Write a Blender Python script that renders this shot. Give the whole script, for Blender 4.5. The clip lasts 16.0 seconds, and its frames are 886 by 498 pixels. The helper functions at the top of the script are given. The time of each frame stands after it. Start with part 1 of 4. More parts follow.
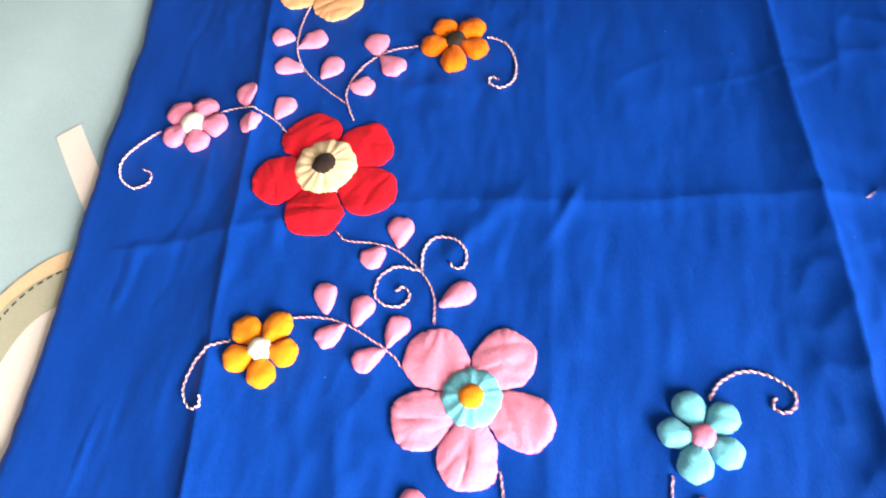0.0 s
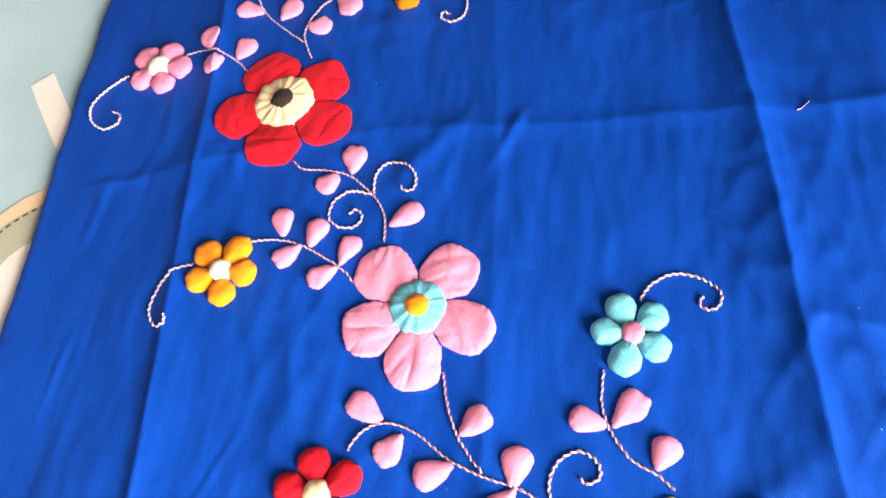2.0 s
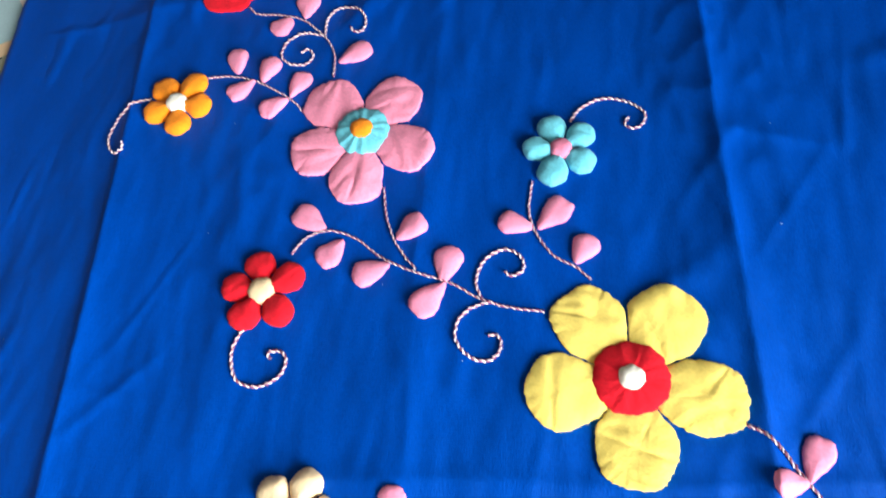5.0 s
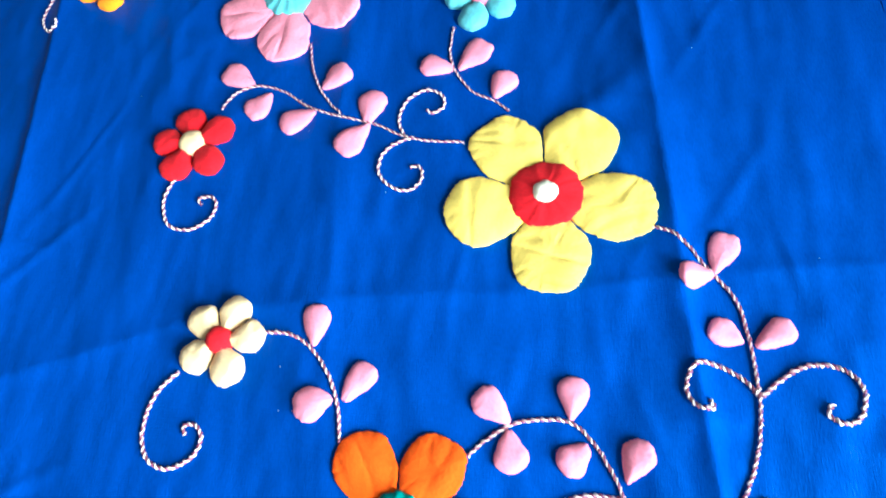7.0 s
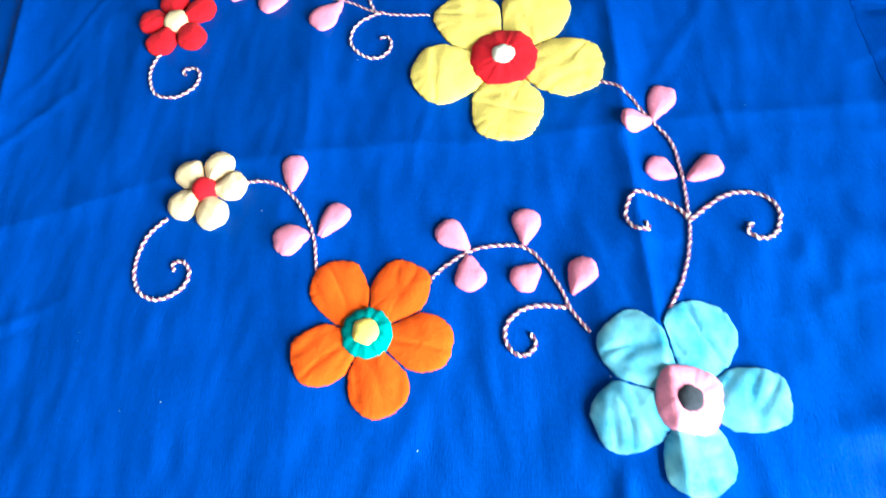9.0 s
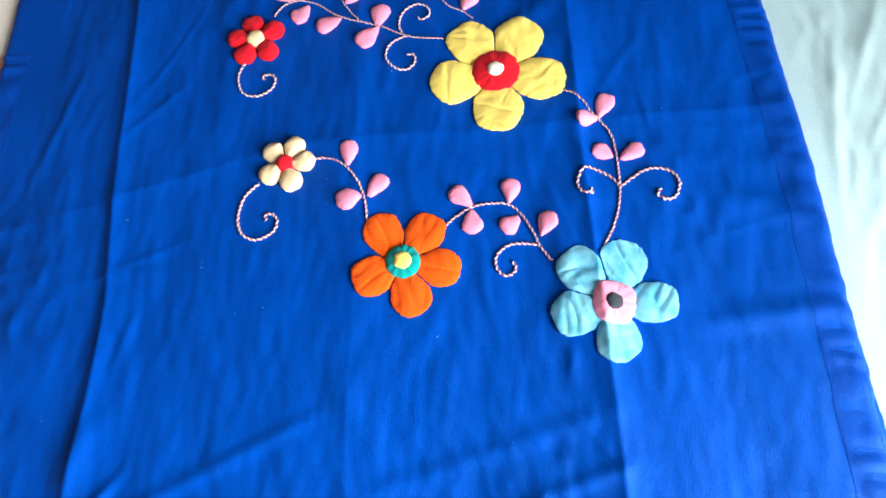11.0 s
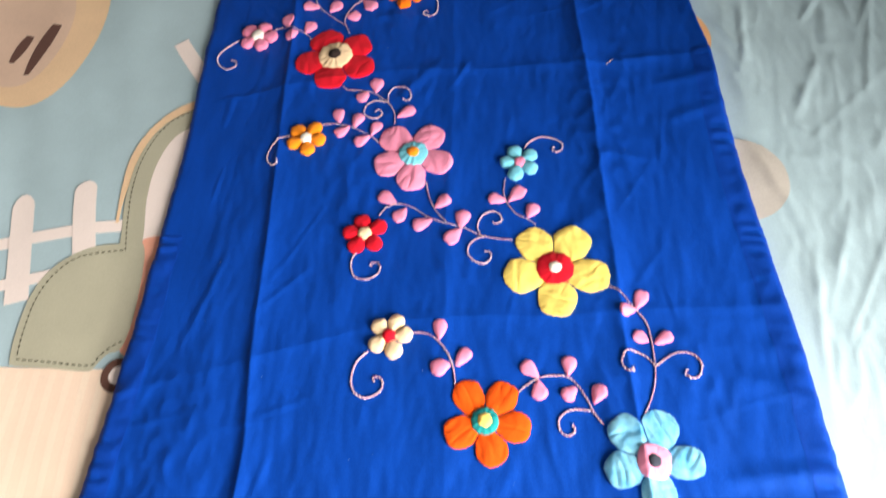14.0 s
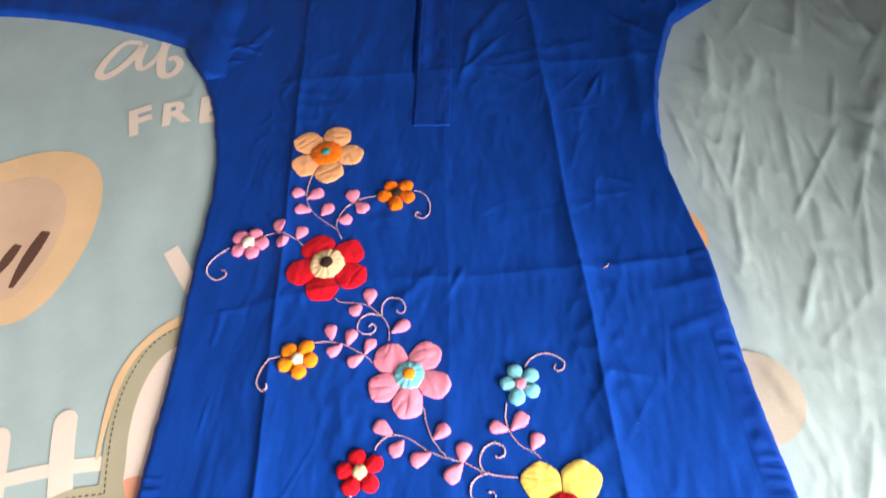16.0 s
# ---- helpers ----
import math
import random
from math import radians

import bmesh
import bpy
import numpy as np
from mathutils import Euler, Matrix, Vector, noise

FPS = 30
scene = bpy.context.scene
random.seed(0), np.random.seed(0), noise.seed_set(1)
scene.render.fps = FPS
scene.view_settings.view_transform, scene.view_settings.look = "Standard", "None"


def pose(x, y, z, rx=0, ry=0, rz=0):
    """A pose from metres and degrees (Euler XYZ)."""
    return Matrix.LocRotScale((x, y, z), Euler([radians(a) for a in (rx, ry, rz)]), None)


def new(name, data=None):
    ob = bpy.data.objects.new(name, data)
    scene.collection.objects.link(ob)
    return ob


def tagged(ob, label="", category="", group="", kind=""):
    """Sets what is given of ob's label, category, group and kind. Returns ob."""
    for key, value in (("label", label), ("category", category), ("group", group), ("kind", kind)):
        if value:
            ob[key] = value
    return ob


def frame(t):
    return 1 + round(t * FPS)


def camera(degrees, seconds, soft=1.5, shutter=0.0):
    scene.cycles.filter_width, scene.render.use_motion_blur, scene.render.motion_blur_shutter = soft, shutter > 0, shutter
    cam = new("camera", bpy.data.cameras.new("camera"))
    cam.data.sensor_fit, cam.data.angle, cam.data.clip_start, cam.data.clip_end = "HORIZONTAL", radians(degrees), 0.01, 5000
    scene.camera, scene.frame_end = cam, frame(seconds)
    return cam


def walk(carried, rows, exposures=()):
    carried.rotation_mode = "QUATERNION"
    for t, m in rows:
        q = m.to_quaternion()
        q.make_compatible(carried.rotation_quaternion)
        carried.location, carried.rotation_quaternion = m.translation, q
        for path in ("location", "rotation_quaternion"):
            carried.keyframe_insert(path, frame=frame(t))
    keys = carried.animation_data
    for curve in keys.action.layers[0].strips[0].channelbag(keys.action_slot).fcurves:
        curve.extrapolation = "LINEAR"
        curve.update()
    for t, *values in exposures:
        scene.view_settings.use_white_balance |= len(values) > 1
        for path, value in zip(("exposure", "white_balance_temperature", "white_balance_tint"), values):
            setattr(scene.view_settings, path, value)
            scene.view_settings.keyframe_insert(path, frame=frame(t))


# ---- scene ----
cam = camera(65.87, 16.0, soft=1.65, shutter=0.5)
PATH = [
    (0, 0.0353, -0.0763, 0.2975, 27.94, 8.00, 5.26),
    (0.5, 0.0523, -0.0880, 0.2985, 26.91, 8.22, 4.48),
    (1, 0.0586, -0.0962, 0.3022, 27.12, 8.52, 4.70),
    (1.5, 0.0649, -0.1030, 0.2972, 27.90, 8.39, 4.36),
    (2, 0.0665, -0.1079, 0.2930, 26.39, 9.23, 4.40),
    (2.5, 0.0634, -0.1121, 0.2912, 26.02, 8.89, 4.60),
    (3, 0.0648, -0.1180, 0.2906, 26.19, 8.52, 4.64),
    (3.5, 0.0722, -0.1325, 0.2898, 25.60, 8.85, 4.94),
    (4, 0.0803, -0.1452, 0.2872, 25.36, 7.93, 5.22),
    (4.2, 0.0809, -0.1513, 0.2859, 25.16, 7.86, 5.28),
    (6.3, 0.1144, -0.2225, 0.2555, 23.39, 8.79, 3.28),
    (6.5, 0.1131, -0.2287, 0.2535, 23.92, 7.99, 2.97),
    (7, 0.1244, -0.2386, 0.2529, 22.93, 8.77, 2.51),
    (7.5, 0.1300, -0.2516, 0.2493, 21.79, 9.40, 2.85),
    (8, 0.1380, -0.2631, 0.2492, 22.01, 7.93, 1.78),
    (8.5, 0.1295, -0.2811, 0.2439, 22.32, 6.39, 1.80),
    (9, 0.1323, -0.3010, 0.2556, 21.73, 7.18, 1.63),
    (9.2, 0.1359, -0.3089, 0.2629, 21.03, 7.02, 0.66),
    (11.3, 0.1325, -0.3637, 0.3871, 19.38, 5.94, 1.54),
    (11.5, 0.1265, -0.3700, 0.3958, 19.47, 6.48, 1.64),
    (12, 0.1111, -0.4009, 0.4165, 18.77, 7.34, 3.30),
    (12.5, 0.0886, -0.4128, 0.4460, 17.78, 7.29, 3.74),
    (13, 0.0881, -0.4082, 0.4724, 22.82, 6.48, 4.62),
    (13.5, 0.0858, -0.3900, 0.4934, 26.33, 5.37, 3.43),
    (14, 0.0904, -0.3646, 0.4969, 28.95, 5.10, 3.16),
    (14.5, 0.0881, -0.3197, 0.5014, 31.16, 5.08, 1.50),
    (15, 0.0873, -0.2966, 0.5081, 32.51, 5.47, 1.16),
    (15.5, 0.0932, -0.2883, 0.5243, 34.94, 6.23, 1.49),
    (16, 0.0905, -0.2587, 0.5358, 36.64, 5.99, 1.36),
]
EXPOSURES = [(0, 0.82, 7200, 12), (1.8, 0.78, 7200, 12), (2.4, 0.3, 7000, 15), (3.0, -0.17, 7000, 20), (4.2, -0.15, 6750, 14), (6.3, 0.24, 5900, -10), (9.2, 0.15, 5900, -10),
             (11.3, -0.22, 6500, 6), (13.0, -0.2, 6700, 11), (14.5, 0.03, 7100, 15), (16, 0.32, 7500, 17)]
walk(cam, [(row[0], pose(*row[1:])) for row in PATH], EXPOSURES)

# ---- daylight: sky outside, and the sky's light in the window's opening ----
world = bpy.data.worlds.new("sky")
scene.world = world
world.use_nodes = True
sky = world.node_tree.nodes.new("ShaderNodeTexSky")
sky.sky_type, sky.sun_disc, sky.sun_elevation, sky.sun_rotation = "NISHITA", False, radians(35), radians(60)
world.node_tree.links.new(sky.outputs[0], world.node_tree.nodes["Background"].inputs[0])
world.node_tree.nodes["Background"].inputs[1].default_value = 0.1

WIN_Y0, WIN_Y1, WIN_Z0, WIN_Z1, WALL_E = -1.40, -0.42, 0.08, 0.86, 0.95
lamp_data = bpy.data.lights.new("window_daylight", "AREA")
lamp_data.shape, lamp_data.size, lamp_data.size_y = "RECTANGLE", WIN_Z1 - WIN_Z0, WIN_Y1 - WIN_Y0
lamp_data.energy, lamp_data.color = 100, (1.0, 0.98, 0.95)
lamp = new("window_daylight", lamp_data)
lamp.matrix_world = Matrix.Translation((WALL_E + 0.03, (WIN_Y0 + WIN_Y1) / 2, (WIN_Z0 + WIN_Z1) / 2)) @ pose(0, 0, 0, 0, 90, 0)


# ---- materials ----
def cloth(name, color, rough=0.9, weave=900.0, bump=0.25, vary=0.12, sheen=0.25, dark_tone=None, tone=None, streak=(1, 1, 1), gloss=0.2, slub=0.5, shine=(1, 1, 1)):
    """Woven or felted fabric: fine weave relief, tone that drifts at two scales."""
    m = bpy.data.materials.new(name)
    m.use_nodes = True
    nt = m.node_tree
    b = nt.nodes["Principled BSDF"]
    b.inputs["Roughness"].default_value = rough
    b.inputs["Specular IOR Level"].default_value = gloss
    b.inputs["Specular Tint"].default_value = (*shine, 1)
    b.inputs["Sheen Weight"].default_value = sheen
    b.inputs["Sheen Roughness"].default_value = 0.5
    b.inputs["Sheen Tint"].default_value = (*[min(1, c * 0.5 + 0.3) for c in color], 1)
    co = nt.nodes.new("ShaderNodeTexCoord")
    mp = nt.nodes.new("ShaderNodeMapping")
    mp.inputs["Scale"].default_value = streak
    nt.links.new(co.outputs["Object"], mp.inputs[0])
    big = nt.nodes.new("ShaderNodeTexNoise")
    big.inputs["Scale"].default_value, big.inputs["Detail"].default_value = 22.0, 5.0
    nt.links.new(mp.outputs[0], big.inputs["Vector"])
    fine = nt.nodes.new("ShaderNodeTexNoise")
    fine.inputs["Scale"].default_value, fine.inputs["Detail"].default_value = (650.0, 5.0) if weave else (760.0, 6.0)
    nt.links.new(mp.outputs[0], fine.inputs["Vector"])
    mix = nt.nodes.new("ShaderNodeMix")
    mix.data_type = "RGBA"
    dark = dark_tone or tuple(c * (1 - vary) for c in color)
    light = tone or tuple(min(1, c * (1 + vary)) for c in color)
    mix.inputs[6].default_value, mix.inputs[7].default_value = (*dark, 1), (*light, 1)
    add = nt.nodes.new("ShaderNodeMath")
    add.operation = "MULTIPLY_ADD"
    add.inputs[1].default_value = 1.3  # the grain
    nt.links.new(fine.outputs[0], add.inputs[0])
    sub = nt.nodes.new("ShaderNodeMath")
    sub.operation = "MULTIPLY_ADD"
    sub.inputs[1].default_value, sub.inputs[2].default_value = 1.5, -0.90
    nt.links.new(big.outputs[0], sub.inputs[0])
    nt.links.new(sub.outputs[0], add.inputs[2])
    nt.links.new(add.outputs[0], mix.inputs[0])
    nt.links.new(mix.outputs[2], b.inputs["Base Color"])
    # weave: uneven crossed threads; felt has a soft nap instead
    tot = nt.nodes.new("ShaderNodeMath")
    tot.operation = "ADD"
    tot.inputs[0].default_value = 0.0
    if weave:
        slubs = []
        for k, stretch in enumerate(((weave, weave / 14, 1), (weave / 14, weave, 1))):
            ms = nt.nodes.new("ShaderNodeMapping")
            ms.inputs["Scale"].default_value = stretch
            ms.inputs["Location"].default_value = (3.0 * k, 5.0 * k, 0)
            nt.links.new(co.outputs["Object"], ms.inputs[0])
            sl = nt.nodes.new("ShaderNodeTexNoise")
            sl.inputs["Scale"].default_value, sl.inputs["Detail"].default_value = 1.0, 2.0
            nt.links.new(ms.outputs[0], sl.inputs["Vector"])
            slubs.append(sl)
        mul = nt.nodes.new("ShaderNodeMath")
        mul.operation = "ADD"
        nt.links.new(slubs[0].outputs[0], mul.inputs[0])
        nt.links.new(slubs[1].outputs[0], mul.inputs[1])
        nt.links.new(mul.outputs[0], tot.inputs[0])
        slub_add = nt.nodes.new("ShaderNodeMath")
        slub_add.operation = "MULTIPLY_ADD"
        slub_add.inputs[1].default_value = slub
        nt.links.new(mul.outputs[0], slub_add.inputs[0])
        nt.links.new(add.outputs[0], slub_add.inputs[2])
        shift = nt.nodes.new("ShaderNodeMath")
        shift.operation = "SUBTRACT"
        shift.inputs[1].default_value = slub
        nt.links.new(slub_add.outputs[0], shift.inputs[0])
        nt.links.new(shift.outputs[0], mix.inputs[0])
    nt.links.new(fine.outputs[0], tot.inputs[1])
    bp = nt.nodes.new("ShaderNodeBump")
    bp.inputs["Strength"].default_value, bp.inputs["Distance"].default_value = bump, 0.0007
    nt.links.new(tot.outputs[0], bp.inputs["Height"])
    nt.links.new(bp.outputs[0], b.inputs["Normal"])
    return m


def thread(name, color, gloss=0.4):
    m = cloth(name, color, rough=0.5, weave=2500, bump=0.1, vary=0.25, sheen=0.1)
    m.node_tree.nodes["Principled BSDF"].inputs["Specular IOR Level"].default_value = gloss
    return m


BLUE = cloth("royal_blue_cotton", (0.001, 0.051, 0.36), 0.55, 2400, 0.30, 0.26, 0.0, streak=(3.0, 0.7, 1), gloss=0.3, slub=0.15, shine=(0.1, 0.42, 1.0))
BAND = cloth("royal_blue_cotton_double", (0.002, 0.046, 0.340), 0.55, 2400, 0.30, 0.26, 0.0, streak=(2, 1, 1), gloss=0.3, slub=0.15, shine=(0.1, 0.42, 1.0))
STITCH = thread("navy_thread", (0.004, 0.042, 0.35), 0.05)
SHEET = cloth("sheet_teal", (0.40, 0.55, 0.60), 0.9, 1100, 0.15, 0.07, 0.15)
FELT = {
    "red": cloth("felt_red", (0.62, 0.006, 0.02), 0.95, 0, 0.38, 0.22, 0.15),
    "pink": cloth("felt_pink", (0.85, 0.28, 0.43), 0.95, 0, 0.38, 0.19, 0.3),
    "rose": cloth("felt_rose", (0.74, 0.22, 0.36), 0.95, 0, 0.38, 0.19, 0.3),
    "leaf": cloth("felt_leaf_pink", (0.82, 0.27, 0.43), 0.95, 0, 0.38, 0.16, 0.3),
    "amber": cloth("felt_amber", (0.86, 0.25, 0.012), 0.95, 0, 0.38, 0.19, 0.2),
    "orange": cloth("felt_orange", (0.80, 0.092, 0.004), 0.95, 0, 0.38, 0.16, 0.1),
    "orange2": cloth("felt_tangerine", (0.80, 0.16, 0.006), 0.95, 0, 0.38, 0.19, 0.2),
    "peach": cloth("felt_peach", (0.82, 0.40, 0.20), 0.95, 0, 0.38, 0.16, 0.2),
    "aqua": cloth("felt_aqua", (0.15, 0.53, 0.66), 0.95, 0, 0.38, 0.26, 0.3),
    # the plush's satin highlights are painted in as pale mottling over deeper blue
    "sky": cloth("plush_sky_blue", (0.06, 0.46, 0.68), 0.9, 0, 0.35, 0.3, 0.25, dark_tone=(0.0, 0.24, 0.55), tone=(0.30, 0.68, 0.80), streak=(6, 4, 1)),
    "yellow": cloth("felt_yellow", (0.87, 0.665, 0.16), 0.95, 0, 0.38, 0.13, 0.2),
    "cream": cloth("felt_cream", (0.82, 0.61, 0.38), 0.95, 0, 0.38, 0.13, 0.3),
    "white": cloth("felt_white", (0.82, 0.78, 0.70), 0.95, 0, 0.38, 0.10, 0.3),
    "brown": cloth("felt_dark_brown", (0.03, 0.018, 0.015), 0.95, 0, 0.38, 0.30, 0.2),
    "slate": cloth("felt_slate", (0.03, 0.035, 0.05), 0.95, 0, 0.38, 0.30, 0.3),
    "teal": cloth("felt_teal", (0.005, 0.26, 0.26), 0.95, 0, 0.38, 0.24, 0.2),
}
ROPE_A = thread("rope_mauve", (0.27, 0.07, 0.14))
ROPE_B = thread("rope_cream", (0.86, 0.72, 0.76))
INK = {
    "sand": cloth("print_sand", (0.82, 0.58, 0.36), 0.9, 1100, 0.15, 0.07, 0.15),
    "tan": cloth("print_tan", (0.74, 0.53, 0.40), 0.9, 1100, 0.15, 0.08, 0.15),
    "umber": cloth("print_umber", (0.13, 0.06, 0.045), 0.9, 1100, 0.15, 0.1, 0.15),
    "blush": cloth("print_blush", (0.86, 0.76, 0.71), 0.9, 1100, 0.15, 0.05, 0.15),
    "sage": cloth("print_sage", (0.45, 0.44, 0.33), 0.9, 1100, 0.15, 0.07, 0.15),
    "coral": cloth("print_coral", (0.88, 0.42, 0.30), 0.9, 1100, 0.15, 0.07, 0.15),
    "cream": cloth("print_cream", (0.87, 0.68, 0.53), 0.9, 1100, 0.15, 0.05, 0.15),
    "ivory": cloth("print_ivory", (0.87, 0.71, 0.56), 0.9, 1100, 0.15, 0.05, 0.15),
    "dash": cloth("print_dash", (0.07, 0.07, 0.045), 0.9, 1100, 0.15, 0.1, 0.15),
    "stone": cloth("print_stone", (0.51, 0.48, 0.43), 0.9, 1100, 0.15, 0.1, 0.15),
    "apricot": cloth("print_apricot", (0.80, 0.44, 0.20), 0.9, 1100, 0.15, 0.1, 0.15),
}


def plain(name, color, rough=0.8):
    m = bpy.data.materials.new(name)
    m.use_nodes = True
    nt = m.node_tree
    b = nt.nodes["Principled BSDF"]
    b.inputs["Roughness"].default_value = rough
    n = nt.nodes.new("ShaderNodeTexNoise")
    n.inputs["Scale"].default_value, n.inputs["Detail"].default_value = 6.0, 6.0
    r = nt.nodes.new("ShaderNodeMix")
    r.data_type = "RGBA"
    r.inputs[6].default_value, r.inputs[7].default_value = (*[c * 0.9 for c in color], 1), (*color, 1)
    nt.links.new(n.outputs[0], r.inputs[0])
    nt.links.new(r.outputs[2], b.inputs["Base Color"])
    return m


PLASTER, FLOOR_TILE = plain("wall_plaster", (0.30, 0.29, 0.28)), plain("floor_stone", (0.35, 0.33, 0.30), 0.5)
TICKING = cloth("mattress_ticking", (0.55, 0.53, 0.50))


# ---- mesh helpers ----
def part(name, data, material, parent=None, label=""):
    """Links verts and faces (or a bmesh) as ONE smooth mesh object under a thing or a part."""
    me = bpy.data.meshes.new(name)
    if isinstance(data, tuple):
        me.from_pydata(data[0], [], data[1])
    else:
        data.to_mesh(me)
        data.free()
    for m in material if isinstance(material, (list, tuple)) else [material]:
        me.materials.append(m)
    if isinstance(data, tuple) and len(data) == 3:
        me.polygons.foreach_set("material_index", data[2])
    me.polygons.foreach_set("use_smooth", [True] * len(me.polygons))
    ob = new(name, me)
    if parent:
        ob.parent = parent
    return tagged(ob, label=label)


def curve_at(knots, v):
    """Smooth value at v through (v, value) knots in rising order."""
    n = len(knots)
    if v <= knots[0][0]:
        return knots[0][1]
    if v >= knots[-1][0]:
        return knots[-1][1]
    i = max(k for k in range(n - 1) if knots[k][0] <= v)
    (a, p), (b, q) = knots[i], knots[i + 1]
    h, s = b - a, (v - a) / (b - a)
    slope = lambda k: (knots[k + 1][1] - knots[k - 1][1]) / (knots[k + 1][0] - knots[k - 1][0]) if 0 < k < n - 1 else (q - p) / h
    m0, m1 = slope(i) * h, slope(i + 1) * h
    return p * (2 * s**3 - 3 * s**2 + 1) + m0 * (s**3 - 2 * s**2 + s) + q * (3 * s**2 - 2 * s**3) + m1 * (s**3 - s**2)


def smooth_path(points, step, closed=False):
    """Points every step metres along a smooth curve through the given ones."""
    pts = [Vector((*p, 0)) for p in points]
    n, out = len(pts), []
    for i in range(n if closed else n - 1):
        at = (lambda k: pts[k % n]) if closed else (lambda k: pts[min(max(k, 0), n - 1)])
        a, b, c, d = at(i - 1), at(i), at(i + 1), at(i + 2)
        for k in range(24):
            s = k / 24
            out.append(0.5 * (2 * b + (c - a) * s + (2 * a - 5 * b + 4 * c - d) * s * s + (3 * b - a - 3 * c + d) * s**3))
    out.append(pts[0] if closed else pts[-1])
    res, run = [out[0]], 0.0
    for a, b in zip(out, out[1:]):
        ln = (b - a).length
        while ln > 0 and run + ln >= step:
            a = a + (b - a) * ((step - run) / ln)
            res.append(a)
            ln, run = (b - a).length, 0.0
        run += ln
    if not closed and (res[-1] - out[-1]).length > step * 0.3:
        res.append(out[-1])
    return res


def n3(x, y, z=0.0):
    return noise.noise((x, y, z))


def step01(v):
    v = min(1.0, max(0.0, v))
    return v * v * (3 - 2 * v)


# ---- the tunic's outline and the lie of its cloth ----
LEFT = [(-0.45, -0.238), (-0.418, -0.2365), (-0.365, -0.231), (-0.295, -0.2245), (-0.18, -0.221), (-0.08, -0.221), (0.02, -0.222), (0.12, -0.2285),
        (0.241, -0.234), (0.319, -0.249), (0.409, -0.280), (0.50, -0.333), (0.56, -0.315), (0.76, -0.20)]
RIGHT = [(-0.45, 0.322), (-0.341, 0.316), (-0.271, 0.310), (-0.171, 0.302), (-0.09, 0.292), (-0.02, 0.284), (0.057, 0.278), (0.112, 0.276), (0.128, 0.273),
         (0.181, 0.264), (0.234, 0.257), (0.301, 0.258), (0.374, 0.270), (0.466, 0.299), (0.49, 0.314), (0.56, 0.31), (0.76, 0.22)]
HEM = [(-0.24, -0.418), (-0.168, -0.426), (-0.107, -0.427), (-0.06, -0.424), (0.02, -0.416), (0.107, -0.406), (0.205, -0.394), (0.291, -0.382), (0.33, -0.376)]


def left(y):
    return curve_at(LEFT, y) + 0.0016 * n3(y * 38, 7.0) + 0.0007 * n3(y * 120, 3.0)


def right(y):
    return curve_at(RIGHT, y) + 0.0013 * n3(y * 42, 9.0) + 0.0006 * n3(y * 130, 4.0)


def hem(x):
    return curve_at(HEM, x) + 0.0007 * n3(x * 70, 5.0)


def crease(d, high, wide, steep=1.0):
    """A pressed ridge; steep narrows its side towards negative d."""
    return high * math.exp(-abs(d) / (wide * steep if d < 0 else wide))


def fold(x, y, ax, ay, bx, by, high, wide):
    """A soft fold along the line from a to b, dying away past its ends."""
    ux, uy = bx - ax, by - ay
    ln = math.hypot(ux, uy)
    s = ((x - ax) * ux + (y - ay) * uy) / ln
    d = ((x - ax) * uy - (y - ay) * ux) / ln
    if abs(d) > 5 * wide:
        return 0.0
    ends = step01((s + 0.02) / 0.03) * step01((ln + 0.02 - s) / 0.03)
    return high * ends * math.exp(-(d / wide) ** 2)


FOLDS = [(0.07, -0.392, 0.186, -0.345, 0.0014, 0.0045), (0.10, -0.398, 0.188, -0.372, 0.0012, 0.004), (0.06, -0.36, 0.18, -0.318, 0.0008, 0.005),
         (-0.18, -0.40, -0.10, -0.412, 0.0016, 0.006), (-0.17, -0.31, -0.205, -0.40, 0.002, 0.012), (-0.112, -0.36, -0.10, -0.33, 0.002, 0.008),
         (0.03, -0.30, 0.07, -0.35, 0.001, 0.008), (0.12, -0.09, 0.155, -0.06, 0.0012, 0.006), (0.26, -0.20, 0.31, -0.22, 0.0018, 0.008),
         (0.24, -0.27, 0.30, -0.262, 0.0016, 0.007), (0.035, 0.090, 0.043, 0.107, 0.0013, 0.003), (-0.02, 0.07, 0.01, 0.105, 0.0014, 0.006),
         (-0.19, 0.02, -0.185, 0.07, 0.0018, 0.006), (0.22, 0.08, 0.27, 0.09, 0.0012, 0.006), (0.23, 0.04, 0.28, 0.058, 0.0012, 0.006),
         (0.05, 0.45, 0.09, 0.53, 0.0022, 0.008), (0.24, 0.30, 0.245, 0.46, 0.003, 0.010), (-0.10, 0.40, -0.08, 0.50, 0.0014, 0.010),
         (0.08, 0.42, 0.19, 0.44, 0.0008, 0.006), (-0.27, 0.42, -0.22, 0.52, 0.0026, 0.012), (0.27, 0.42, 0.24, 0.53, 0.0026, 0.012),
         (-0.06, -0.02, -0.05, -0.15, 0.001, 0.008), (0.155, -0.20, 0.165, -0.27, 0.0022, 0.008), (0.02, -0.12, 0.03, -0.20, 0.0010, 0.010)]
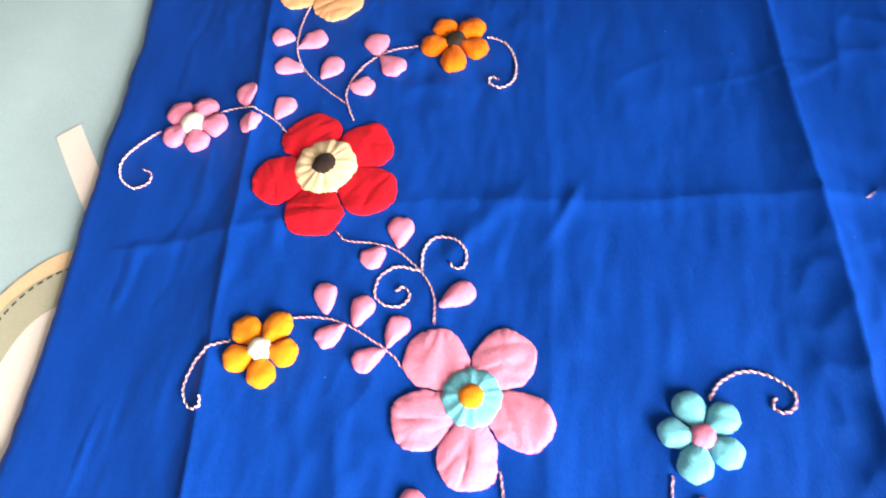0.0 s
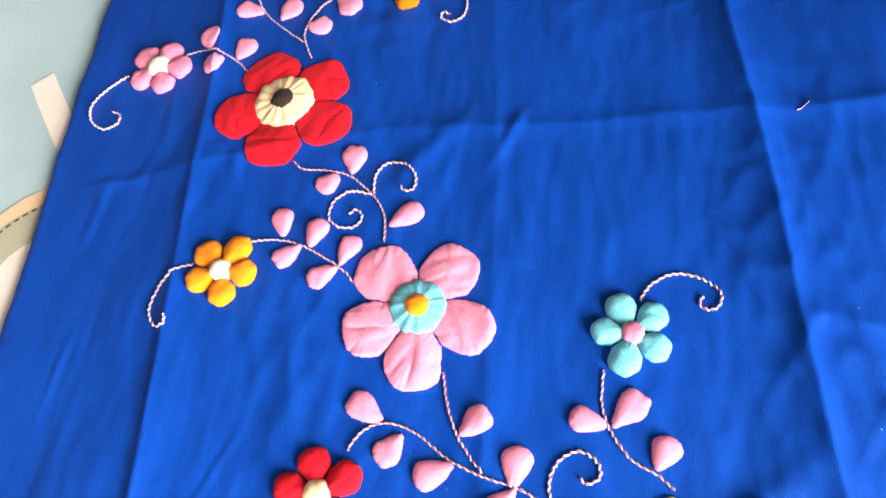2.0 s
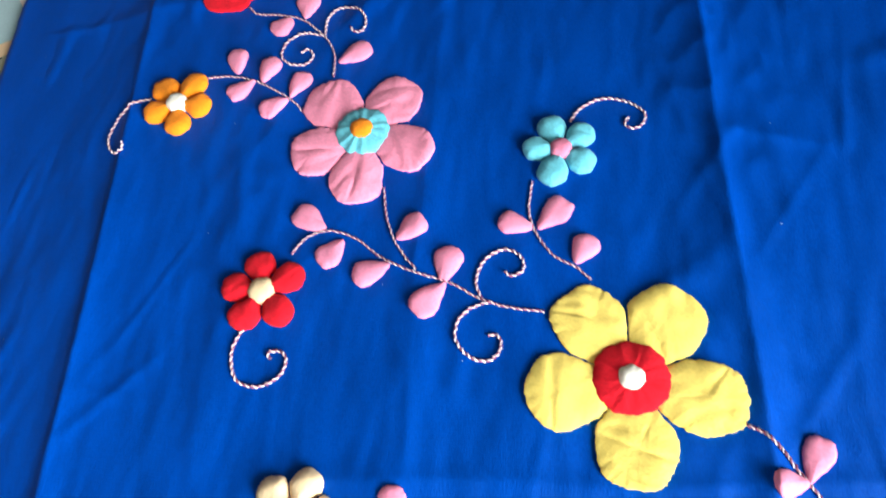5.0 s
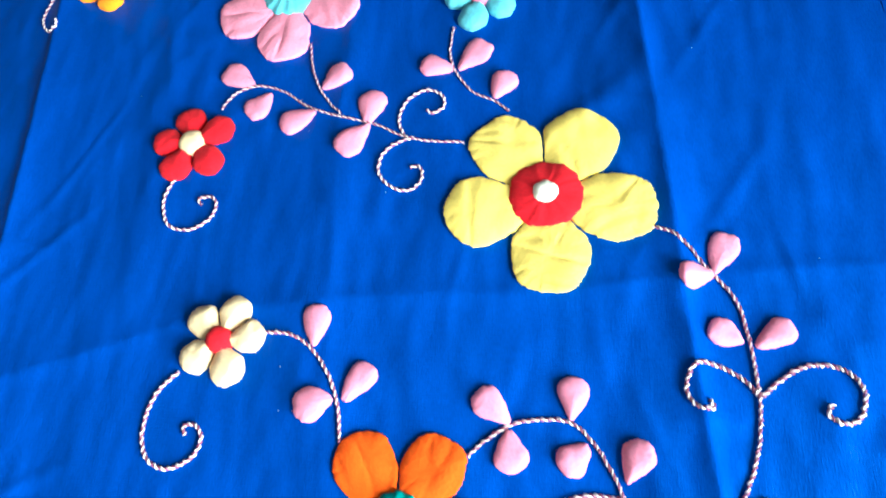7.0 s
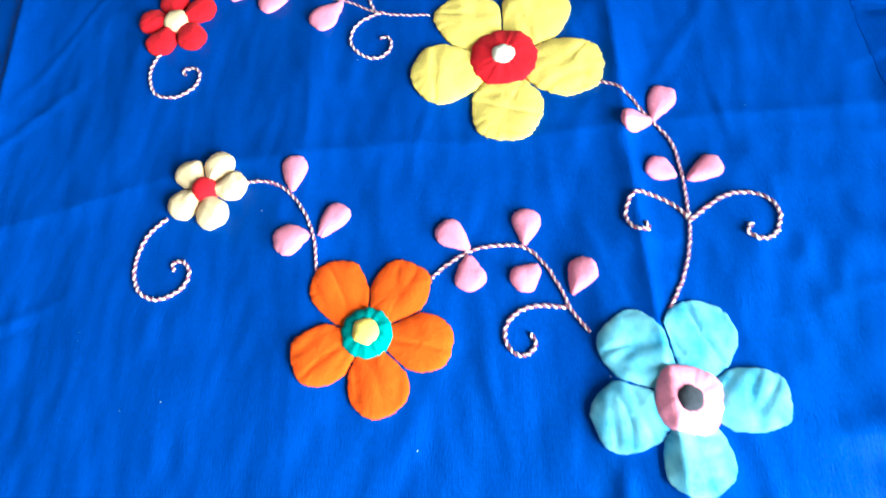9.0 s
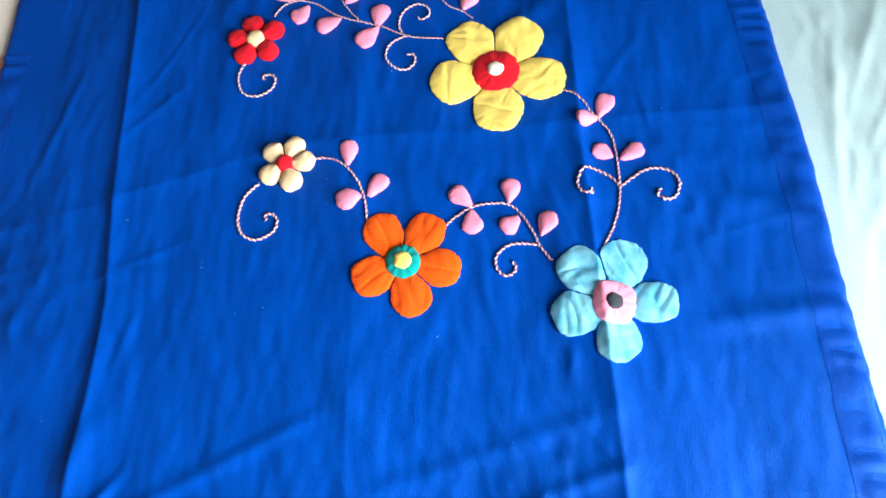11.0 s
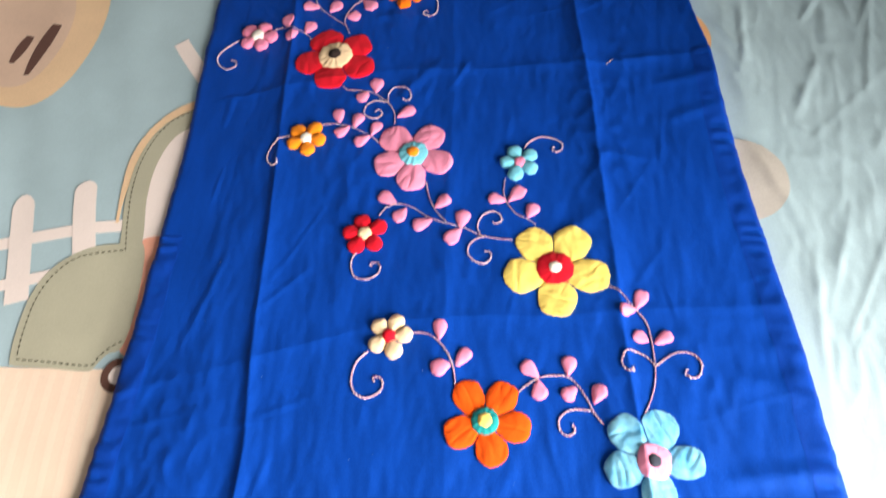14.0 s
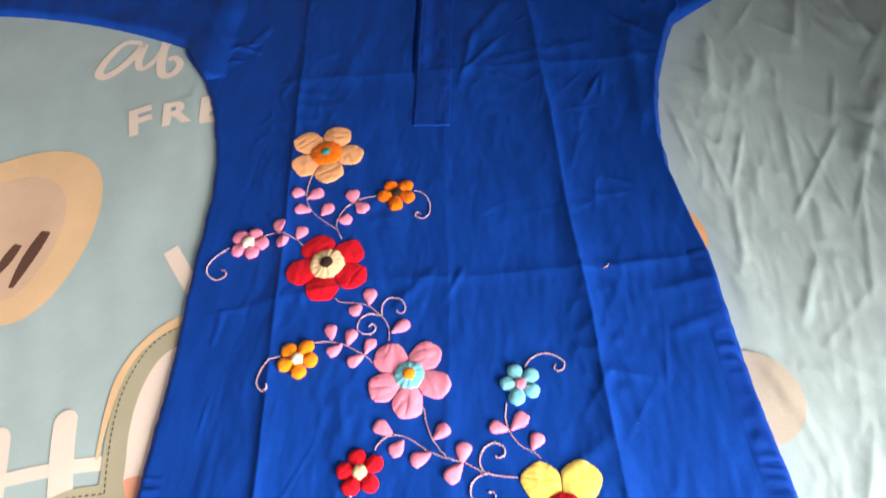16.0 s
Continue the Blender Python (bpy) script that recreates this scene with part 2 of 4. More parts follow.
FOLDS += [(-0.275, 0.492, -0.225, 0.470, 0.0026, 0.0036), (-0.270, 0.478, -0.235, 0.486, 0.0020, 0.003), (-0.262, 0.455, -0.232, 0.452, 0.0018, 0.003),
          (-0.245, 0.40, -0.222, 0.47, 0.0020, 0.004), (0.262, 0.445, 0.232, 0.485, 0.0026, 0.004), (0.250, 0.40, 0.228, 0.455, 0.0022, 0.004),
          (0.185, 0.345, 0.198, 0.372, 0.0022, 0.003), (0.200, 0.350, 0.205, 0.375, 0.0018, 0.003), (0.04, 0.38, 0.055, 0.47, 0.0020, 0.004),
          (0.045, 0.40, 0.085, 0.455, 0.0018, 0.004), (-0.205, -0.405, -0.115, -0.412, 0.0018, 0.0032), (-0.110, -0.395, -0.085, -0.362, 0.0022, 0.0035),
          (-0.075, -0.375, 0.02, -0.325, 0.0012, 0.0045), (-0.185, -0.10, -0.178, -0.02, 0.0009, 0.0035), (-0.17, -0.17, -0.155, -0.11, 0.0007, 0.003)]
# small crinkles: short and sharp, thickest beside the pressed creases and the sides
dice = random.Random(23)
for k in range(120):
    fy = dice.uniform(-0.40, 0.50)
    near = dice.random()
    if near < 0.35:
        fx = 0.158 + 0.068 * (0.06 - fy) + dice.gauss(0, 0.022)
    elif near < 0.55:
        fx = -0.130 + 0.074 * (0.05 - max(fy, -0.26)) + dice.gauss(0, 0.020)
    elif near < 0.70:
        fx = dice.choice((left(fy) + 0.03, right(fy) - 0.03)) + dice.gauss(0, 0.012)
    else:
        fx = dice.uniform(-0.2, 0.28)
    turn = radians(dice.gauss(92, 26) if dice.random() < 0.75 else dice.gauss(10, 18))
    ln, high, wide = dice.uniform(0.008, 0.045), dice.uniform(0.0002, 0.0007), dice.uniform(0.0017, 0.0034)
    if math.sin(turn) < 0.5 and high > 0.0006:
        high *= 0.6
    FOLDS.append((fx, fy, fx + ln * math.cos(turn), fy + ln * math.sin(turn), high, wide))
FOLD_CELLS = {}
for f in FOLDS:
    pad_by = 5 * f[5] + 0.02
    for ci in range(math.floor((min(f[0], f[2]) - pad_by) * 40), math.floor((max(f[0], f[2]) + pad_by) * 40) + 1):
        for cj in range(math.floor((min(f[1], f[3]) - pad_by) * 40), math.floor((max(f[1], f[3]) + pad_by) * 40) + 1):
            FOLD_CELLS.setdefault((ci, cj), []).append(f)


def dress_h(x, y):
    """Height of the tunic's cloth over the bed."""
    lx, rx, hy = left(y), right(y), hem(x)
    e = min(x - lx, rx - x)
    e = min(e, y - hy)
    z = 0.0042
    z += crease(x + 0.130 - 0.074 * (0.05 - max(y, -0.26)) + 0.003 * n3(y * 9, 3), 0.0034 + 0.0012 * n3(y * 7, 8), 0.009, 0.4)
    z += crease(x - 0.158 - 0.068 * (0.06 - y) - 0.003 * n3(y * 8, 1), 0.0044 + 0.0018 * step01((y + 0.15) / 0.25) + 0.0012 * n3(y * 6, 5), 0.0065, 1.5)
    z += crease(x - 0.030 - 0.03 * (0.1 - y) - 0.004 * n3(y * 6, 12), 0.0014, 0.012)
    z += crease(y - 0.104 - 0.06 * max(0, x - 0.08) + 0.18 * max(0, -0.03 - x) - 0.004 * n3(x * 14, 2), 0.0013 + 0.0014 * n3(x * 12, 9), 0.007)
    z += crease(y + 0.158 - 0.30 * min(0, x) - 0.06 * max(0, x) - 0.005 * n3(x * 12, 4), 0.0010 + 0.0010 * n3(x * 10, 7), 0.006)
    z += crease(y - 0.405 - 0.004 * n3(x * 12, 6), 0.0014, 0.009)
    z += crease(x - rx + 0.006, 0.008 * step01((y - 0.01) / 0.1), 0.005, 5.0)  # the side seam stands up
    for f in FOLD_CELLS.get((math.floor(x * 40), math.floor(y * 40)), ()):
        z += fold(x, y, *f)
    z += 0.0010 * n3(x * 30, y * 8, 1.0) + 0.0006 * n3(x * 70 + 3 * n3(x * 9, y * 9), y * 20, 2.0) + 0.0004 * n3(x * 160, y * 60, 3.0)
    z += 0.0022 * n3(x * 7, y * 6, 5.0)
    rumple = max(0.0, n3(x * 9, y * 7, 9.0)) * 2 + 0.4 * step01((x - 0.10) / 0.1) * step01((0.0 - y) / 0.15)
    z += 0.0007 * rumple * (1 - abs(n3(x * 60 + y * 20, y * 45, 4.0)) * 2)
    z -= 0.003 * step01((-0.14 - x) / 0.07)
    z = max(z, 0.0022)
    if -0.022 < x < -0.006 and y > 0.385:  # the open slit beside the placket
        z -= 0.0045 * step01((y - 0.385) / 0.05) * step01((0.008 - abs(x + 0.014)) / 0.004)
    return -0.0015 + (z + 0.0015) * (1 - (1 - min(1.0, max(0.0, e) / 0.007)) ** 2.2)


# ---- the bed: sheet with wrinkles, flat under the tunic ----
WRINKLES = {}
dice = random.Random(11)
for k in range(420):
    wx, wy, turn = dice.uniform(0.23, 0.80), dice.uniform(-0.5, 0.85), dice.gauss(*((82, 14), (80, 12), (122, 10), (100, 10), (68, 8))[k % 5])
    ln, high, wide = dice.uniform(0.03, 0.14), dice.uniform(0.0004, 0.0021), dice.choice((0.0024, 0.003, 0.004, 0.0065))
    high *= 0.95 * min(1.0, wide / 0.005) * (0.9 + 1.1 * step01((wy + 0.1) / 0.3))
    line = (wx, wy, wx + ln * math.cos(radians(turn)), wy + ln * math.sin(radians(turn)), high, wide)
    cells = {(int((line[0] + (line[2] - line[0]) * s / 12 + dx) * 12), int((line[1] + (line[3] - line[1]) * s / 12 + dy) * 12 + 50))
             for s in range(-3, 16) for dx in (-0.04, 0, 0.04) for dy in (-0.04, 0, 0.04)}
    for cell in cells:
        WRINKLES.setdefault(cell, []).append(line)


def sheet_h(x, y):
    outside = max(left(y) - x, x - right(y), hem(x) - y, 0.0)
    free = step01((outside - 0.003) / 0.025) if y < 0.52 else step01((y - 0.9) / 0.1)
    if y >= 0.40 and (x < -0.3 or x > 0.3):
        free = step01((0.48 + 0.28 * (abs(x) - 0.3) - y) / 0.1 + 0.4) * step01((outside - 0.004) / 0.05)
    if free <= 0:
        return -0.004
    side = step01((x - 0.19) / 0.06)
    z = (1 - side) * (0.0045 * n3(x * 5, y * 4, 35) + 0.0012 * n3(x * 22 + y * 8, y * 9, 36))
    if side > 0:
        z += side * (0.0034 * n3(x * 7, y * 5, 34) + 0.0005 * n3(x * 40, y * 16, 32) + 0.0005 * (1 - min(1, abs(n3(x * 60 - y * 9, y * 10, 33)) * 2.2)) ** 2 + 0.0006 * (1 - min(1, abs(n3(x * 80 + y * 25, y * 30, 31)) * 2.0)) ** 2 + 0.0003 * n3(x * 150, y * 120, 30))
        z += side * sum(fold(x, y, *f) for f in WRINKLES.get((int(x * 12), int(y * 12 + 50)), ()))
    low = step01((-0.375 - y) / 0.04)
    z += low * (0.0042 * (1 - min(1, abs(n3(x * 24, y * 5, 37)) * 2.2)) ** 2 + 0.0026 * (1 - min(1, abs(n3(x * 48 + y * 6, y * 9, 38)) * 2.4)) ** 2)
    return -0.004 + free * z


def grid(xs, ys, height):
    nx = len(xs)
    verts = [(x, y, height(x, y)) for y in ys for x in xs]
    faces = [(j * nx + i, j * nx + i + 1, (j + 1) * nx + i + 1, (j + 1) * nx + i) for j in range(len(ys) - 1) for i in range(nx - 1)]
    return verts, faces


def uneven(lo, hi, fine_lo, fine_hi, fine, coarse):
    out, v = [], lo
    while v < hi - 1e-6:
        out.append(v)
        v += fine if fine_lo <= v < fine_hi else coarse
    return out + [hi]


BX0, BX1, BY0, BY1, DROP = -0.95, 0.74, -0.95, 1.0, 0.24


xs = uneven(BX0, 0.20, -0.66, 0.20, 0.0034, 0.03) + uneven(0.20, BX1, 0.20, 0.72, 0.0022, 0.03)[1:]
ys = uneven(BY0, BY1, -0.56, 0.72, 0.0036, 0.03)
verts, faces = grid(xs, ys, sheet_h)
# the sheet hangs over the mattress on all four sides
nx, ny = len(xs), len(ys)
rim = [i for i in range(nx)] + [j * nx + nx - 1 for j in range(1, ny)] + [(ny - 1) * nx + i for i in range(nx - 2, -1, -1)] + [j * nx for j in range(ny - 2, 0, -1)]
last = rim
for k in range(1, 7):
    row = []
    for n, i in enumerate(rim):
        x, y, z = verts[i]
        ox, oy = (x >= BX1) - (x <= BX0), (y >= BY1) - (y <= BY0)
        out = 0.012 * math.sin(k / 6 * math.pi / 2) + 0.006 * k / 6 * math.sin(n * 0.33)
        verts.append((x + ox * out, y + oy * out, z - DROP * (k / 6) ** 1.3))
        row.append(len(verts) - 1)
    for n in range(len(rim)):
        m = (n + 1) % len(rim)
        faces.append((last[m], last[n], row[n], row[m]))
    last = row
bed_sheet = part("bed_sheet", (verts, faces), SHEET)
tagged(bed_sheet, "wrinkled teal cotton bed sheet with a printed nursery pattern", "bed sheet")

bm = bmesh.new()
bmesh.ops.create_cube(bm, size=1, matrix=Matrix.Translation(((BX0 + BX1) / 2, (BY0 + BY1) / 2, -0.135)) @ Matrix.Diagonal((BX1 - BX0 - 0.01, BY1 - BY0 - 0.01, 0.25, 1)))
bmesh.ops.bevel(bm, geom=bm.edges[:], offset=0.02, segments=3, affect="EDGES")
mattress = tagged(part("mattress", bm, TICKING), "thick mattress under the printed sheet on the floor", "mattress")

# ---- the room that closes the place ----
FLOOR_Z, CEIL_Z, WALL_W, WALL_S, WALL_N = -0.26, 2.3, -1.9, -2.0, 1.7


def slab(name, lo, hi, material):
    b = bmesh.new()
    c, s = [(p + q) / 2 for p, q in zip(lo, hi)], [q - p for p, q in zip(lo, hi)]
    bmesh.ops.create_cube(b, size=1, matrix=Matrix.Translation(c) @ Matrix.Diagonal((*s, 1)))
    ob = part(name, b, material)
    ob.data.polygons.foreach_set("use_smooth", [False] * len(ob.data.polygons))
    return tagged(ob, kind="structure")


slab("floor", (WALL_W - 0.1, WALL_S - 0.1, FLOOR_Z - 0.1), (WALL_E + 0.1, WALL_N + 0.1, FLOOR_Z), FLOOR_TILE)
slab("ceiling", (WALL_W - 0.1, WALL_S - 0.1, CEIL_Z), (WALL_E + 0.1, WALL_N + 0.1, CEIL_Z + 0.1), PLASTER)
slab("wall_west", (WALL_W - 0.1, WALL_S, FLOOR_Z), (WALL_W, WALL_N, CEIL_Z), PLASTER)
slab("wall_south", (WALL_W - 0.1, WALL_S - 0.1, FLOOR_Z), (WALL_E + 0.1, WALL_S, CEIL_Z), PLASTER)
slab("wall_north", (WALL_W - 0.1, WALL_N, FLOOR_Z), (WALL_E + 0.1, WALL_N + 0.1, CEIL_Z), PLASTER)
b = bmesh.new()  # the east wall, in four blocks round the window's opening
for lo, hi in (((WALL_S, FLOOR_Z), (WIN_Y0, CEIL_Z)), ((WIN_Y1, FLOOR_Z), (WALL_N, CEIL_Z)), ((WIN_Y0, FLOOR_Z), (WIN_Y1, WIN_Z0)), ((WIN_Y0, WIN_Z1), (WIN_Y1, CEIL_Z))):
    bmesh.ops.create_cube(b, size=1, matrix=Matrix.Translation((WALL_E + 0.05, (lo[0] + hi[0]) / 2, (lo[1] + hi[1]) / 2)) @ Matrix.Diagonal((0.1, hi[0] - lo[0], hi[1] - lo[1], 1)))
# unseen wall step, added north of the window to shade the bed's upper right
bmesh.ops.create_cube(b, size=1, matrix=Matrix.Translation((0.855, (WALL_N - 0.40) / 2, (FLOOR_Z + CEIL_Z) / 2)) @ Matrix.Diagonal((0.186, WALL_N + 0.40, CEIL_Z - FLOOR_Z, 1)))
wall_e = tagged(part("wall_east", b, PLASTER), kind="structure")
wall_e.data.polygons.foreach_set("use_smooth", [False] * len(wall_e.data.polygons))


# ---- prints on the sheet ----
def on_sheet(x, y, layer):
    x, y = x + 0.001, y + 0.006
    return (x, y, sheet_h(x, y) + (0.0011 if x > 0.2 or y < -0.375 else 0.00055) + 0.00007 * layer)


def patch(name, outline, center, ink, layer=0, rings=10, hole=0.0, closed=True, step=0.004):
    """A flat printed shape, filled in rings from its centre out to its outline."""
    line = smooth_path(outline, step, True)[:-1] if closed else [Vector((*p, 0)) for p in outline]
    n, verts, faces = len(line), [], []
    for k in range(rings + 1):
        s = hole + (1 - hole) * k / rings
        for p in line:
            verts.append(on_sheet(center[0] + (p.x - center[0]) * s, center[1] + (p.y - center[1]) * s, layer))
    for k in range(rings):
        for i in range(n):
            j = (i + 1) % n
            faces.append((k * n + i, (k + 1) * n + i, (k + 1) * n + j, k * n + j))
    return part(name, (verts, faces), INK[ink], bed_sheet)


def ribbon_data(line, wide, layer, verts, faces, across=4, lift=on_sheet):
    base = len(verts)
    for i, p in enumerate(line):
        t = (line[min(i + 1, len(line) - 1)] - line[max(i - 1, 0)]).normalized()
        w = wide(i / max(1, len(line) - 1)) if callable(wide) else wide
        for k in range(across + 1):
            o = (k / across - 0.5) * w
            verts.append(lift(p.x - t.y * o, p.y + t.x * o, layer))
    m = across + 1
    for i in range(len(line) - 1):
        for k in range(across):
            a = base + i * m + k
            faces.append((a, a + m, a + m + 1, a + 1))


def ribbon(name, points, wide, ink, layer=0, step=0.004):
    verts, faces = [], []
    ribbon_data(smooth_path(points, step), wide, layer, verts, faces)
    return part(name, (verts, faces), INK[ink], bed_sheet)


def oval(cx, cy, rx, ry, turn=0.0, taper=0.0, n=20):
    c, s, out = math.cos(radians(turn)), math.sin(radians(turn)), []
    for i in range(n):
        a = 2 * math.pi * i / n
        u, v = rx * math.cos(a), ry * math.sin(a)
        u *= 1 + taper * math.sin(a)
        out.append((cx + c * u - s * v, cy + s * u + c * v))
    return out


def rounded(t):
    """Width profile of a post with a round head at t = 0."""
    return 0.0215 * math.sqrt(max(0.05, 1 - (1 - min(1, t / 0.14)) ** 2))


# a pear-shaped figure in sand and tan with two dark strokes
patch("printed_pear", oval(-0.452, 0.185, 0.098, 0.125, 24, 0.28), (-0.45, 0.185), "sand", 0, 26)
patch("printed_pear_middle", oval(-0.462, 0.180, 0.068, 0.090, 24, 0.25), (-0.46, 0.18), "tan", 1, 20)
ribbon("printed_stroke", [(-0.425, 0.112), (-0.421, 0.145), (-0.414, 0.185)], lambda t: 0.006 + 0.010 * math.sin(t * 2.6), "umber", 2)
ribbon("printed_stroke", [(-0.449, 0.130), (-0.444, 0.155), (-0.440, 0.170)], lambda t: 0.006 + 0.008 * math.sin(t * 2.6), "umber", 2)

# a car in sage green with stitched outline, blush window, coral door and brown wheel
ribbon("printed_trim", [(-0.205, 0.072), (-0.236, 0.060), (-0.257, 0.038), (-0.270, 0.004), (-0.2715, -0.034), (-0.268, -0.070)], lambda t: 0.012 * (1 - 0.75 * step01((t - 0.45) / 0.55)), "sand", 0.5)
patch("printed_window", [(-0.233, 0.035), (-0.249, -0.01), (-0.246, -0.06), (-0.239, -0.098), (-0.205, -0.10), (-0.18, -0.03), (-0.19, 0.04)], (-0.215, -0.03), "blush", 0, 12)
patch("printed_door", [(-0.242, -0.092), (-0.205, -0.090), (-0.19, -0.14), (-0.205, -0.19), (-0.229, -0.192), (-0.234, -0.15)], (-0.215, -0.14), "coral", 1, 12)
patch("printed_bonnet", [(-0.236, -0.093), (-0.262, -0.092), (-0.290, -0.098), (-0.314, -0.116), (-0.325, -0.143), (-0.326, -0.175), (-0.3225, -0.200), (-0.318, -0.206),
                         (-0.285, -0.2075), (-0.252, -0.209), (-0.246, -0.203), (-0.239, -0.194), (-0.228, -0.188), (-0.2265, -0.150)], (-0.275, -0.155), "sage", 2, 18)
ribbon("printed_pillar", [(-0.200, 0.058), (-0.230, 0.046), (-0.249, 0.026), (-0.2575, -0.008), (-0.2565, -0.046), (-0.250, -0.080), (-0.247, -0.104)], 0.021, "sage", 3)
verts, faces = [], []
for path in ([(-0.210, 0.066), (-0.236, 0.053), (-0.253, 0.034), (-0.263, 0.0), (-0.2635, -0.034), (-0.258, -0.070), (-0.2515, -0.0985)],
             [(-0.2535, -0.0985), (-0.290, -0.1045), (-0.309, -0.120), (-0.3185, -0.145), (-0.3195, -0.175), (-0.3165, -0.2005)],
             [(-0.3165, -0.2005), (-0.285, -0.2025), (-0.252, -0.204), (-0.246, -0.196), (-0.238, -0.188), (-0.227, -0.182)]):
    line = smooth_path(path, 0.0011)
    for i in range(0, len(line) - 3, 5):
        ribbon_data(line[i:i + 4], 0.0013, 5.0, verts, faces, 1)
tagged(part("printed_stitches", (verts, faces), INK["dash"], bed_sheet), kind="stuff")
patch("printed_wheel", oval(-0.2245, -0.212, 0.0145, 0.0145), (-0.2245, -0.212), "umber", 4, 6)
patch("printed_hub", oval(-0.2245, -0.212, 0.0078, 0.0078), (-0.2245, -0.212), "blush", 6, 5)

# fence, bar and striped ground
ribbon("printed_post", [(-0.3115, -0.0245), (-0.303, -0.058), (-0.290, -0.100)], rounded, "blush", 1, 0.002)
ribbon("printed_post", [(-0.3695, -0.0395), (-0.356, -0.085), (-0.336, -0.150)], rounded, "blush", 1, 0.002)
ribbon("printed_post", [(-0.425, -0.058), (-0.410, -0.105), (-0.392, -0.170)], rounded, "blush", 1, 0.002)
ribbon("printed_rail", [(-0.46, -0.118), (-0.373, -0.093), (-0.307, -0.0785), (-0.262, -0.073)], 0.0125, "blush", -1)
ribbon("printed_rail", [(-0.45, -0.160), (-0.358, -0.1345), (-0.300, -0.120), (-0.28, -0.115)], 0.0115, "blush", -1)
ribbon("printed_bar", [(-0.2625, 0.152), (-0.240, 0.121), (-0.205, 0.075)], 0.0165, "blush", -1)
ribbon("printed_ground", [(-0.56, -0.262), (-0.40, -0.263), (-0.30, -0.2640), (-0.18, -0.2630)], 0.113, "cream", 0)
for k in range(26):
    x = -0.55 + 0.0142 * k
    ribbon("printed_stripe", [(x, -0.2095), (x + 0.003, -0.262), (x + 0.008, -0.316)], 0.0058, "ivory", 1, 0.008)

# round marks beside the tunic
patch("printed_mark", oval(0.278, -0.026, 0.041, 0.042, 10), (0.278, -0.026), "stone", 1, 16)
patch("printed_mark", oval(0.246, 0.146, 0.029, 0.040, 20), (0.252, 0.146), "apricot", 1, 14)


def lettering(text, x, y, size, turn, ink, layer=1):
    """Printed capitals laid on the sheet."""
    cu = bpy.data.curves.new("lettering", "FONT")
    cu.body, cu.size, cu.resolution_u, cu.offset = text, size, 3, size * 0.04
    ob = bpy.data.objects.new("lettering", cu)
    scene.collection.objects.link(ob)
    me = bpy.data.meshes.new_from_object(ob.evaluated_get(bpy.context.evaluated_depsgraph_get()))
    bpy.data.objects.remove(ob)
    bmt = bmesh.new()
    bmt.from_mesh(me)
    bmesh.ops.subdivide_edges(bmt, edges=[e for e in bmt.edges if e.calc_length() > 0.008], cuts=3)
    bmt.transform(pose(x, y, 0, 0, 0, turn))
    for v in bmt.verts:
        v.co = on_sheet(v.co.x, v.co.y, layer)
    return part("printed_letter", bmt, INK[ink], bed_sheet)


lettering("F", -0.3645, 0.326, 0.066, 18, "blush", 2)
lettering("R", -0.3265, 0.340, 0.057, 12, "blush", 2)
lettering("E", -0.2805, 0.343, 0.066, 10, "blush", 2)
lettering("B", -0.2690, -0.4215, 0.050, 16, "umber", 2)
ribbon("printed_letter", [(-0.2435, -0.388), (-0.2375, -0.405), (-0.232, -0.421)], 0.0095, "umber", 1)
patch("printed_letter", oval(0.145, -0.4125, 0.0085, 0.006), (0.145, -0.4125), "umber", 2, 5)
ribbon("printed_letter", [(0.160, -0.4120), (0.176, -0.4100)], 0.008, "umber", 2)
pen = lambda t: 0.0078 + 0.005 * math.sin(t * 3.1)
ribbon("printed_letter", [(-0.402, 0.512), (-0.425, 0.515), (-0.440, 0.490), (-0.445, 0.455), (-0.432, 0.445), (-0.414, 0.465), (-0.402, 0.490), (-0.397, 0.508),
                          (-0.394, 0.470), (-0.384, 0.455), (-0.372, 0.470)], pen, "blush", 1)
ribbon("printed_letter", [(-0.372, 0.470), (-0.362, 0.510), (-0.358, 0.525), (-0.366, 0.515), (-0.362, 0.470), (-0.352, 0.440), (-0.338, 0.440), (-0.333, 0.460),
                          (-0.345, 0.475), (-0.352, 0.470)], pen, "blush", 1)
ribbon("printed_letter", [(-0.335, 0.490), (-0.320, 0.500), (-0.310, 0.515)], pen, "blush", 1)


# ---- the tunic ----
tunic = tagged(new("tunic"), "royal blue cotton tunic with padded felt flowers on the sheet", "tunic")
NECK = 0.02


def top_edge(x):
    return 0.745 - 0.10 * abs(x - NECK) - 0.085 * math.exp(-((x - NECK) / 0.07) ** 4)


